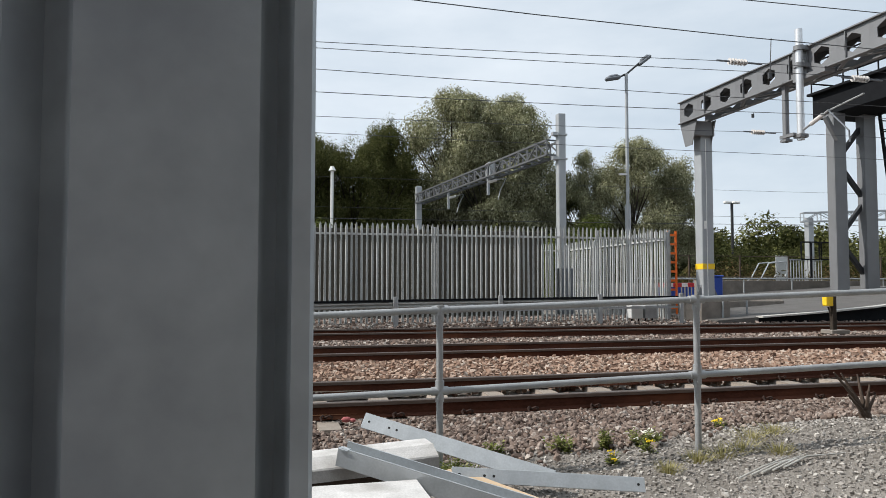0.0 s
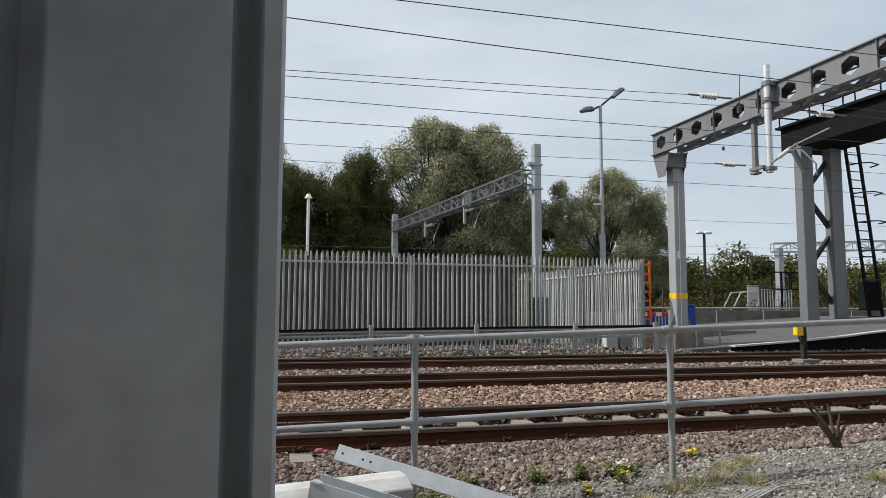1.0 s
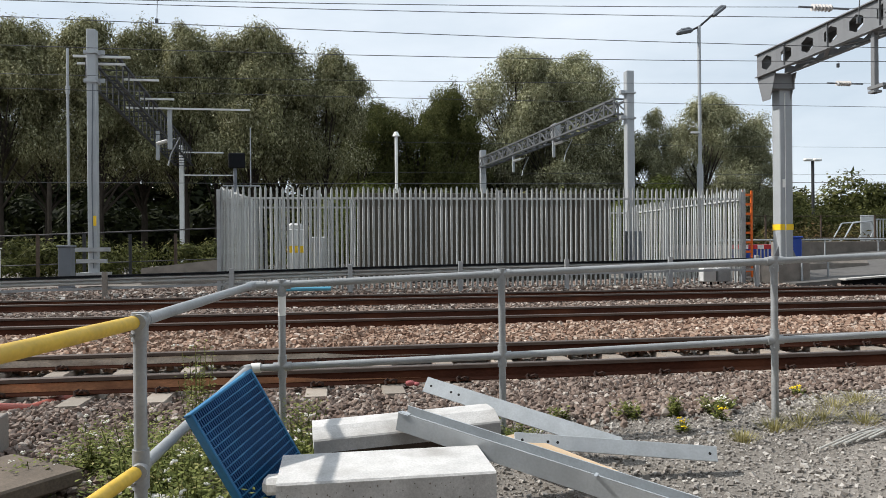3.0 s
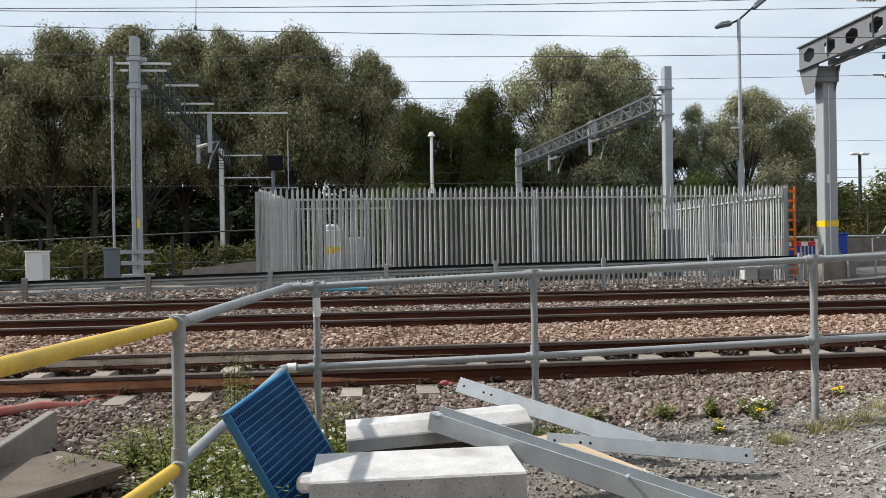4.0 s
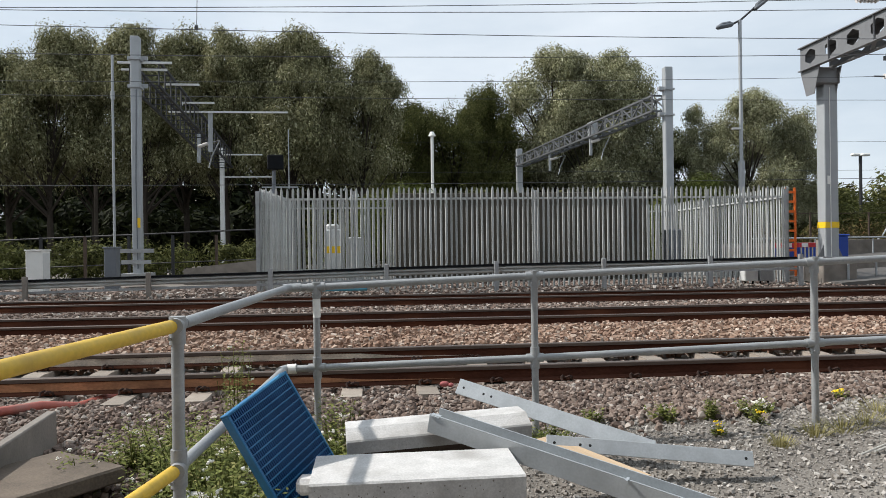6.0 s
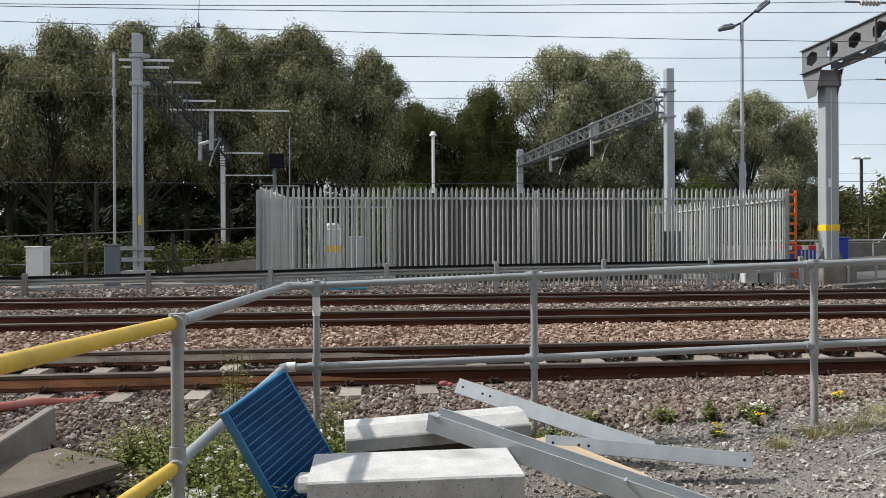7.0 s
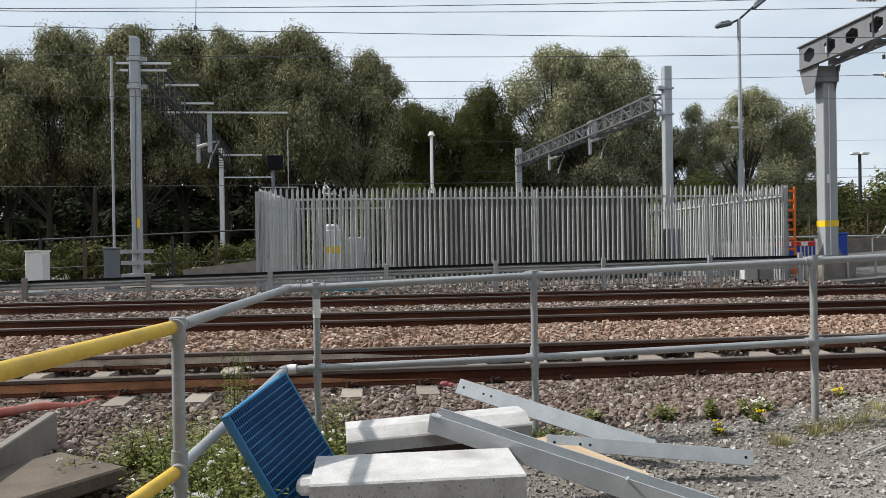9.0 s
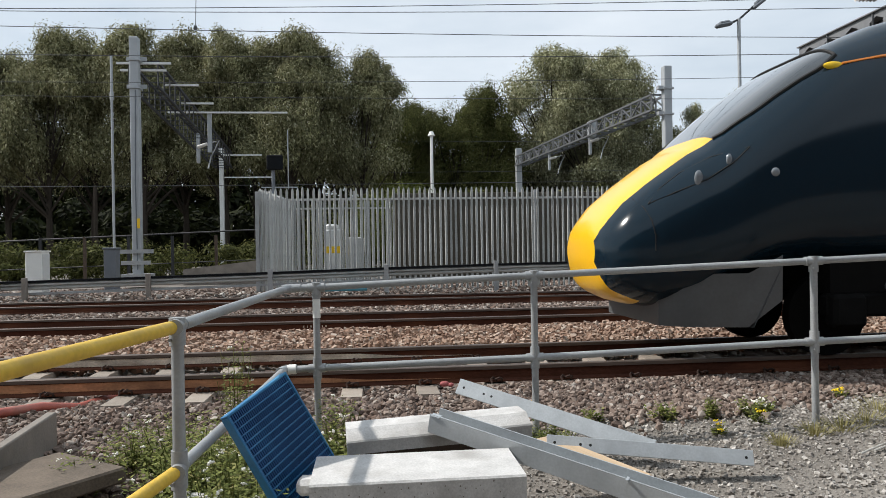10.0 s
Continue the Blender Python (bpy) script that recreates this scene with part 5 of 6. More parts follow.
# ---- plants ----
def leaf_cloud(rng, centres, radii, n, size, aspect=2.2, droop=0.5):
    """Small pointed leaf sprays on and in ellipsoid lobes."""
    n = int(n * 1.9)
    k = rng.integers(0, len(centres), n)
    d = rng.normal(size=(n, 3))
    d[:, 2] += 0.25
    d /= np.linalg.norm(d, axis=1)[:, None]
    r = rng.uniform(0.1, 1.0, n) ** 0.34
    p = centres[k] + d * radii[k] * (r * rng.uniform(0.72, 1.26, n))[:, None]
    nr = d + rng.normal(size=(n, 3)) * 0.34
    nr[:, 2] += 0.25
    nr /= np.linalg.norm(nr, axis=1)[:, None]
    ax = rng.normal(size=(n, 3)) * 0.6 + d * 0.35
    ax[:, 2] -= droop
    ax -= nr * np.sum(ax * nr, axis=1)[:, None]
    ax /= np.linalg.norm(ax, axis=1)[:, None] + 1e-6
    s = np.cross(ax, nr)
    L = (size * rng.uniform(0.5, 1.4, n))[:, None]
    W = L / (aspect * 1.25)
    v = np.stack([p - s * W * 0.5, p + s * W * 0.5, p + ax * L], 1).reshape(-1, 3)
    return v, np.arange(3 * n).reshape(-1, 3)


def tree_meshes(seed, h, w, lobes, n, leaf, size, droop, low=0.30):
    rng = np.random.default_rng(seed)
    c, r, limbs = [], [], []
    for i in range(lobes):
        t = rng.uniform(low, 1.0)
        env = math.sin(math.pi * min(1, 0.16 + 0.80 * t) ** 0.9) ** 0.6
        a = rng.uniform(0, 2 * np.pi)
        q = rng.uniform(0.0, 1.0) ** 0.55 * 0.92 * env * w / 2
        z = h * (0.10 + 0.78 * t)
        b = np.array((q * math.cos(a), q * math.sin(a), z))
        limbs.append(b)
        big = rng.uniform(0.10, 0.165) * w * (0.75 + 0.5 * env)
        # plumes that stand on the limb's end and hang from it
        for j in range(4):
            o = rng.normal(size=3)
            o[2] = abs(o[2]) * 0.9 - 0.2
            o *= big * 0.62 / (np.linalg.norm(o) + 1e-6)
            rr = big * rng.uniform(0.48, 0.82)
            c.append(b + o)
            r.append((rr, rr, rr * rng.uniform(0.75, 1.05)))
    c.append((0, 0, h * 0.84))
    r.append((w * 0.17, w * 0.17, h * 0.08))
    c, r = np.array(c), np.array(r)
    v, f = leaf_cloud(rng, c, r, n, size, 1.5, droop)
    v[:, 2] *= h / np.quantile(v[:, 2], 0.9985)
    crown = quick_mesh("crown", v, f, leaf)
    g = Geo()
    g.tube([(0, 0, -0.3), (0.05, 0.03, h * 0.2), (-0.08, 0.05, h * 0.45), (0.1, 0, h * 0.85)], w * 0.032, 8, 0.04)
    for i in range(0, len(limbs), 2):
        b = Vector(limbs[i])
        z0 = max(h * 0.12, b.z * 0.55)
        g.tube([(0, 0, z0), (b.x * 0.45, b.y * 0.45, (z0 + b.z) * 0.5), tuple(b)], w * 0.010, 5, 0.02)
    return crown, g.mesh("trunk", BARK)


def build_trees():
    kinds = [tree_meshes(11, 10, 7.5, 44, 37000, LEAF_WILLOW, 0.12, 0.5, 0.34), tree_meshes(23, 10, 7.0, 42, 37000, LEAF_WILLOW, 0.12, 0.6, 0.34),
             tree_meshes(37, 10, 7.5, 44, 33000, LEAF_DARK, 0.12, 0.3, 0.08), tree_meshes(41, 10, 8.0, 42, 33000, LEAF_DARK, 0.12, 0.3, 0.08),
             tree_meshes(53, 10, 7.5, 42, 37000, LEAF_WILLOW_PALE, 0.12, 0.5, 0.18), tree_meshes(67, 10, 7.0, 40, 37000, LEAF_WILLOW_PALE, 0.12, 0.5, 0.18)]
    labels = ["tall grey green willow tree with a ragged crown", "grey green willow tree with drooping sprays", "dark green broadleaf tree with dense crown", "dark green tree behind the yard", "broad pale grey green willow tree with a full crown", "pale willow tree with soft drooping sprays"]
    # x, y, height, width factor, kind, turn
    rows = [(-31.8, 52.0, 16.5, 0.76, 0, 0), (-27.7, 50.0, 16.2, 0.73, 1, 40), (-25.8, 52.0, 15.8, 0.73, 0, 80), (-22.1, 50.0, 16.7, 0.73, 1, 120), (-20.3, 53.0, 17.3, 0.71, 0, 200), (-15.9, 50.0, 17.0, 0.73, 1, 260),
            (-14.2, 54.0, 17.8, 0.71, 0, 310), (-10.6, 51.0, 16.9, 0.67, 1, 20), (-9.0, 54.0, 17.5, 0.61, 0, 70), (-6.0, 51.0, 17.3, 0.76, 1, 150), (-4.3, 54.0, 17.6, 0.67, 0, 230), (-0.9, 53.0, 16.1, 0.76, 1, 95),
            (2.0, 65.0, 16.8, 0.73, 2, 10), (4.5, 67.2, 15.2, 0.76, 3, 130), (7.4, 66.1, 15.2, 0.73, 2, 190), (10.2, 66.1, 16.9, 0.67, 3, 300), (13.0, 69.4, 15.2, 0.67, 2, 45), (18.0, 69.4, 21.7, 0.76, 4, 150),
            (21.1, 68.3, 20.8, 0.76, 5, 250), (25.3, 70.6, 20.6, 0.73, 4, 30), (24.3, 73.9, 22.1, 0.85, 5, 110), (31.8, 73.9, 14.3, 0.85, 3, 220), (33.0, 69.4, 15.4, 0.73, 5, 30), (37.2, 67.2, 16.9, 0.85, 4, 90),
            (41.2, 68.3, 16.3, 0.76, 5, 300), (42.1, 67.2, 14.3, 0.61, 4, 20)]
    for x, y, h, wf, k, turn in rows:
        crown, trunk = kinds[k]
        t = thing("tree", Matrix.Translation((x, y, 0.1)) @ Matrix.Rotation(radians(turn), 4, "Z") @ Matrix.Diagonal((h / 10 * wf, h / 10 * wf, h / 10, 1)), labels[k], "tree", "trees behind the yard")
        part("crown", crown, LEAF_WILLOW, t)
        part("trunk", trunk, BARK, t)
    # undergrowth that closes the wood; its first two masses carry painted shade
    rng = np.random.default_rng(77)
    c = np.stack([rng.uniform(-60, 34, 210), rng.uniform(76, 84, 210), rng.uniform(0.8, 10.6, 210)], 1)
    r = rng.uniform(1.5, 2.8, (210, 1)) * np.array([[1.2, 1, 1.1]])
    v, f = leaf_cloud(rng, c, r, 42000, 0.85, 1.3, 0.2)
    tagged(new("woodland", quick_mesh("woodland", v, f, LEAF_SHADE)), "dense wood behind the front trees with shade painted into its leaves", "trees", kind="stuff")
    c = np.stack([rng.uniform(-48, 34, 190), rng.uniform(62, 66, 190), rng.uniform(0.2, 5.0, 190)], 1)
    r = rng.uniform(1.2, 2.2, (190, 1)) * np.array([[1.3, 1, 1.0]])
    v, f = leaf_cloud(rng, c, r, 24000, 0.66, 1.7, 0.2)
    tagged(new("woodland", quick_mesh("woodland", v, f, LEAF_SHADE)), "thicket closing the foot of the wood with shade painted into its leaves", "trees", kind="stuff")
    c = np.stack([rng.uniform(-4, 24, 70), rng.uniform(40, 47, 70), rng.uniform(0.8, 3.6, 70)], 1)
    r = rng.uniform(0.9, 1.8, (70, 1)) * np.array([[1.2, 1, 1.1]])
    v, f = leaf_cloud(rng, c, r, 15000, 0.28, 2.0, 0.2)
    tagged(new("undergrowth", quick_mesh("undergrowth", v, f, LEAF_DARK)), "dense dark undergrowth below the trees", "shrubs", kind="stuff")
    c = np.stack([rng.uniform(-26, -3.6, 90), rng.uniform(30.5, 34, 90), rng.uniform(0.3, 1.5, 90)], 1)
    r = rng.uniform(0.4, 0.9, (90, 1)) * np.array([[1.3, 1, 0.9]])
    v, f = leaf_cloud(rng, c, r, 22000, 0.18, 1.8, 0.1)
    tagged(new("brambles", quick_mesh("brambles", v, f, LEAF_DARK)), "green bramble bank behind the wire fence", "shrubs", kind="stuff")
    for x, y, h, w, m, lab in ((1.2, 38.5, 5.4, 5.0, LEAF_BRIGHT, "bright green bush behind the enclosure"), (19.0, 40, 5.6, 5.0, LEAF_BRIGHT, "bright green bush past the fence end"), (16.6, 37, 4.6, 3.6, LEAF_BRIGHT, "green bush by the orange barrier")):
        c = np.stack([rng.normal(0, w * 0.26, 26), rng.normal(0, 0.8, 26), rng.uniform(0.5, h * 0.85, 26)], 1)
        v, f = leaf_cloud(rng, c, np.full((26, 3), w * 0.2), 7000, 0.2, 2.0, 0.0)
        ob = thing("bush", pose(x, y, 0.1), lab, "bush")
        part("crown", quick_mesh("crown", v, f, m), m, ob)
        part("trunk", Geo().tube([(0, 0, -0.1), (0.1, 0, h * 0.5)], 0.08, 6, 0.03), BARK, ob)
    # scrub and distant wood past the platform
    c = np.stack([rng.uniform(22, 46, 70), rng.uniform(36, 44, 70), rng.uniform(0.4, 1.9, 70)], 1)
    v, f = leaf_cloud(rng, c, rng.uniform(0.7, 1.4, (70, 1)) * np.array([[1.3, 1, 0.9]]), 14000, 0.22, 2.0, 0.0)
    tagged(new("scrub", quick_mesh("scrub", v, f, LEAF_RUSSET)), "russet and olive scrub behind the mesh fence", "shrubs", kind="stuff")
    c = np.stack([rng.uniform(30, 112, 170), rng.uniform(72, 92, 170), rng.uniform(1.0, 7.4, 170)], 1)
    v, f = leaf_cloud(rng, c, rng.uniform(1.4, 2.8, (170, 1)) * np.array([[1.2, 1, 1.0]]), 60000, 0.5, 1.3, 0.0)
    tagged(new("far_wood", quick_mesh("far_wood", v, f, LEAF_DARK)), "distant band of green woodland", "trees", kind="stuff")
    c = np.stack([rng.uniform(30, 100, 120), rng.uniform(66, 72, 120), rng.uniform(1.0, 4.2, 120)], 1)
    v, f = leaf_cloud(rng, c, rng.uniform(1.4, 2.4, (120, 1)) * np.array([[1.2, 1, 1.0]]), 34000, 0.36, 1.6, 0.0)
    tagged(new("far_wood", quick_mesh("far_wood", v, f, LEAF_DARK)), "distant dark shrubs before the woodland", "trees", kind="stuff")


def plant(rng, x, y, h, spread, n, leaf, label, name="weed", flowers=None, blades=False, nf=0):
    z = float(ground_z(x, y))
    t = thing(name, pose(x, y, z), label, "plant", "lineside weeds")
    vs, fs = [], []
    for i in range(n):
        a, s = rng.uniform(0, 2 * math.pi), rng.uniform(0.1, 1) * spread
        hh = h * rng.uniform(0.5, 1.1)
        b = Vector((math.cos(a) * s * 0.5, math.sin(a) * s * 0.5, 0))
        tip = Vector((math.cos(a) * s, math.sin(a) * s, hh))
        if blades:
            w = 0.0018
            d = Vector((-math.sin(a), math.cos(a), 0)) * w
            mid = (b + tip) / 2 + Vector((0, 0, hh * 0.15))
            k = len(vs)
            vs += [b - d, b + d, mid + d * 0.8, mid - d * 0.8, tip]
            fs += [(k, k + 1, k + 2, k + 3), (k + 3, k + 2, k + 4)]
        else:
            for j in range(9):
                p = b.lerp(tip, (j + 0.6) / 9)
                aa = rng.uniform(0, 2 * math.pi)
                L = rng.uniform(0.022, 0.058) * (1.2 - 0.06 * j)
                o = Vector((math.cos(aa), math.sin(aa), rng.uniform(-0.2, 0.7))).normalized()
                w = o.cross(Vector((0, 0, 1))).normalized() * L * 0.26
                k = len(vs)
                vs += [p, p + o * L * 0.5 + w, p + o * L, p + o * L * 0.5 - w]
                fs += [(k, k + 1, k + 2, k + 3)]
    me = bpy.data.meshes.new("leaves")
    me.from_pydata([tuple(v) for v in vs], [], fs)
    me.materials.append(leaf)
    tagged(part("leaves", me, leaf, t), kind="stuff")
    if not blades:
        g = Geo()
        for i in range(max(3, n // 6)):
            a, s = rng.uniform(0, 6.28), rng.uniform(0.1, 0.9) * spread
            g.tube([(math.cos(a) * s * 0.4, math.sin(a) * s * 0.4, -0.01), (math.cos(a) * s, math.sin(a) * s, h * rng.uniform(0.6, 1.0))], 0.0025, 4)
        tagged(part("stalk", g, leaf, t), kind="stuff")
    if flowers:
        for i in range(nf):
            a, s = rng.uniform(0, 6.28), rng.uniform(0.0, 0.95) * spread
            c = Vector((math.cos(a) * s, math.sin(a) * s, h * rng.uniform(0.55, 1.1)))
            g = Geo()
            for j in range(7):
                e = Vector((rng.gauss(0, 1), rng.gauss(0, 1), rng.gauss(0, 0.5))) * 0.009
                g.ball(c + e, 0.0065, 0.0065, 0.005, 5, 4)
            part("flower_head", g, flowers, t)
    return t


def build_weeds():
    rng = random.Random(12)
    rowsw = [(-1.55, 4.75, 0.34, 0.26, 70), (-1.25, 4.6, 0.42, 0.26, 80), (-1.0, 4.3, 0.42, 0.26, 90), (-1.1, 3.9, 0.40, 0.24, 80), (-0.85, 3.95, 0.46, 0.22, 80), (-0.72, 3.5, 0.38, 0.2, 80), (-0.95, 3.45, 0.30, 0.22, 60), (-0.6, 3.2, 0.32, 0.16, 60), (-0.42, 4.1, 0.42, 0.15, 60), (-1.75, 4.4, 0.26, 0.18, 40), (-0.8, 3.0, 0.30, 0.16, 50), (-1.1, 5.6, 0.72, 0.15, 40), (-0.25, 4.75, 0.45, 0.16, 56), (-1.45, 3.6, 0.22, 0.2, 24), (-0.2, 4.25, 0.36, 0.10, 40), (-0.62, 3.75, 0.36, 0.2, 70), (-0.55, 3.35, 0.30, 0.14, 60), (-0.3, 3.9, 0.34, 0.14, 50), (-0.9, 4.6, 0.36, 0.22, 60), (-0.58, 2.95, 0.26, 0.1, 40)]
    for x, y, h, s, n in rowsw:
        plant(rng, x, y, h * 0.95, s * 1.15, int(n * 1.9), WEED, "green flowering weed with small white flowers by the handrail", flowers=PETAL_W, nf=5)
    for x, y, h, s, n in ((2.14, 5.06, 0.13, 0.13, 40), (2.48, 5.0, 0.15, 0.08, 36), (1.62, 5.15, 0.13, 0.10, 30), (1.2, 4.6, 0.16, 0.18, 50), (1.05, 4.75, 0.14, 0.14, 30)):
        plant(rng, x, y, h, s, n, WEED, "low green weed on the ballast edge")
    plant(rng, 2.81, 4.95, 0.12, 0.15, 60, WEED, "low weed with white flowers on the grit", flowers=PETAL_W, nf=9)
    for x, y in ((2.70, 4.72), (2.31, 4.54), (3.84, 5.5), (3.9, 5.55), (0.88, 5.55), (0.93, 5.5), (1.28, 5.75)):
        plant(rng, x, y, 0.09, 0.06, 9, WEED, "small weed with a yellow flower", flowers=PETAL_Y, nf=3)
    for x, y, s in ((2.87, 4.35, 0.2), (3.1, 4.4, 0.25), (3.34, 4.5, 0.26), (3.62, 4.75, 0.3), (3.9, 4.85, 0.25), (2.55, 4.2, 0.15), (3.5, 4.3, 0.2), (4.3, 4.0, 0.2), (4.5, 3.7, 0.25), (4.9, 4.2, 0.25)):
        plant(rng, x, y, 0.075, s, 170, DRY, "tuft of dry yellow green grass", "grass_tuft", blades=True)
    plant(rng, -0.60, 2.78, 0.58, 0.05, 10, WEED, "tall thin weed stem with white flowers before the grating", flowers=PETAL_W, nf=3)
    plant(rng, -0.33, 2.72, 0.52, 0.05, 10, WEED, "thin green weed with a yellow bud before the grating", flowers=PETAL_Y, nf=1)
    plant(rng, 0.47, 2.70, 0.36, 0.09, 26, LEAF_RUSSET, "withered brown weed before the concrete block")
    # dead stump and cut canes
    st = thing("dead_stump", pose(5.0, 5.05, float(ground_z(5.0, 5.05))), "dark dead shrub stump with broken branches", "stump")
    part("stool", Geo().tube([(0, 0, -0.06), (-0.01, 0, 0.05), (-0.02, 0, 0.10)], 0.06, 8, 0.035), WOOD_DARK, st)
    for dx, dy, dz in ((-0.34, -0.02, 0.42), (-0.20, 0.05, 0.40), (-0.12, 0.03, 0.22), (0.05, 0.0, 0.30), (0.16, 0.05, 0.20), (-0.02, -0.06, 0.26), (-0.28, -0.1, 0.24), (0.02, 0.1, 0.38)):
        part("branch", Geo().tube([(0, 0, 0.0), (dx * 0.35, dy * 0.4, dz * 0.45), (dx, dy, dz)], 0.028, 7, 0.007), WOOD_DARK, st)
    for k in range(5):
        x, y = 2.84 + 0.10 * k, 3.86 + 0.02 * k
        z = float(ground_z(x, y)) + 0.02
        solid("cut_cane", Geo().tube([(x, y, z), (x + 0.28, y + 0.12, z + 0.03), (x + 0.62, y + 0.30 - 0.04 * k, z + 0.03)], 0.0065 + 0.001 * (k % 3), 6, 0.004), WHITE_EDGE, "pale dry cut cane on the ground", "cane", "cut canes")


# ---- the train ----
TIP_10 = 2.31       # where the nose tip stands at the end
SPEED = 7.9


def prof(x, rows):
    xs, ys = [r[0] for r in rows], [r[1] for r in rows]
    return float(np.interp(x, xs, ys))


ROOF = [(0, 1.25), (0.03, 1.35), (0.09, 1.45), (0.3, 1.70), (0.57, 1.92), (0.97, 2.20), (1.14, 2.29), (1.52, 2.62), (1.8, 2.84), (2.08, 3.04), (2.32, 3.20), (2.71, 3.40), (3.14, 3.58), (3.7, 3.74), (4.4, 3.82), (5.2, 3.85), (26, 3.85)]
FLOOR = [(0, 1.05), (0.03, 0.92), (0.10, 0.74), (0.18, 0.66), (0.4, 0.56), (0.6, 0.52), (1.0, 0.56), (1.4, 0.74), (1.8, 0.90), (2.1, 0.95), (26, 0.95)]
HALF = [(0, 0.12), (0.015, 0.40), (0.03, 0.54), (0.08, 0.74), (0.16, 0.88), (0.3, 1.00), (0.55, 1.12), (0.9, 1.21), (1.4, 1.29), (2.1, 1.34), (2.8, 1.35), (26, 1.35)]
PAINT = [(0, 0.44), (0.05, 0.54), (0.1, 0.59), (0.3, 0.65), (0.5, 0.69), (1.0, 0.75), (1.2, 0.78), (1.3, 0.86), (1.6, 0.95), (2.3, 1.0), (2.6, 0.9), (26, 0.9)]


def outline(s, a):
    """Point of the body's half outline at s metres behind the tip; a runs from 0 (underside) to pi (roof)."""
    top, bot, w = prof(s, ROOF), prof(s, FLOOR), prof(s, HALF)
    h = top - bot
    k = min(1.0, s / 2.6)
    y = w * max(0.0, math.sin(a)) ** (0.62 - 0.22 * k)
    c = math.cos(a)
    z = (bot + top) / 2 - h / 2 * math.copysign(abs(c) ** (0.85 - 0.12 * k), c)
    tumble = max(0.0, (z - 1.6) / 2.3)
    return y * (1 - 0.22 * tumble ** 1.6 - 0.05 * max(0, (1.2 - z))), z


def crossing(s, edge, a0, a1):
    """Where the outline passes y = edge, between the angles a0 (inside) and a1 (outside)."""
    for _ in range(40):
        m = (a0 + a1) / 2
        if outline(s, m)[0] < edge:
            a0 = m
        else:
            a1 = m
    return (a0 + a1) / 2


def section(s, n=40):
    return [outline(s, math.pi * i / n) for i in range(n + 1)]


def paint_section(s):
    e = prof(s, PAINT)
    lo, hi = crossing(s, e, 0.0, 1.45), crossing(s, e, math.pi, 1.69)
    aa = [lo * i / 12 for i in range(12)] + [lo + (hi - lo) * i / 30 for i in range(30)] + [hi + (math.pi - hi) * i / 12 for i in range(13)]
    return [outline(s, a) for a in aa]


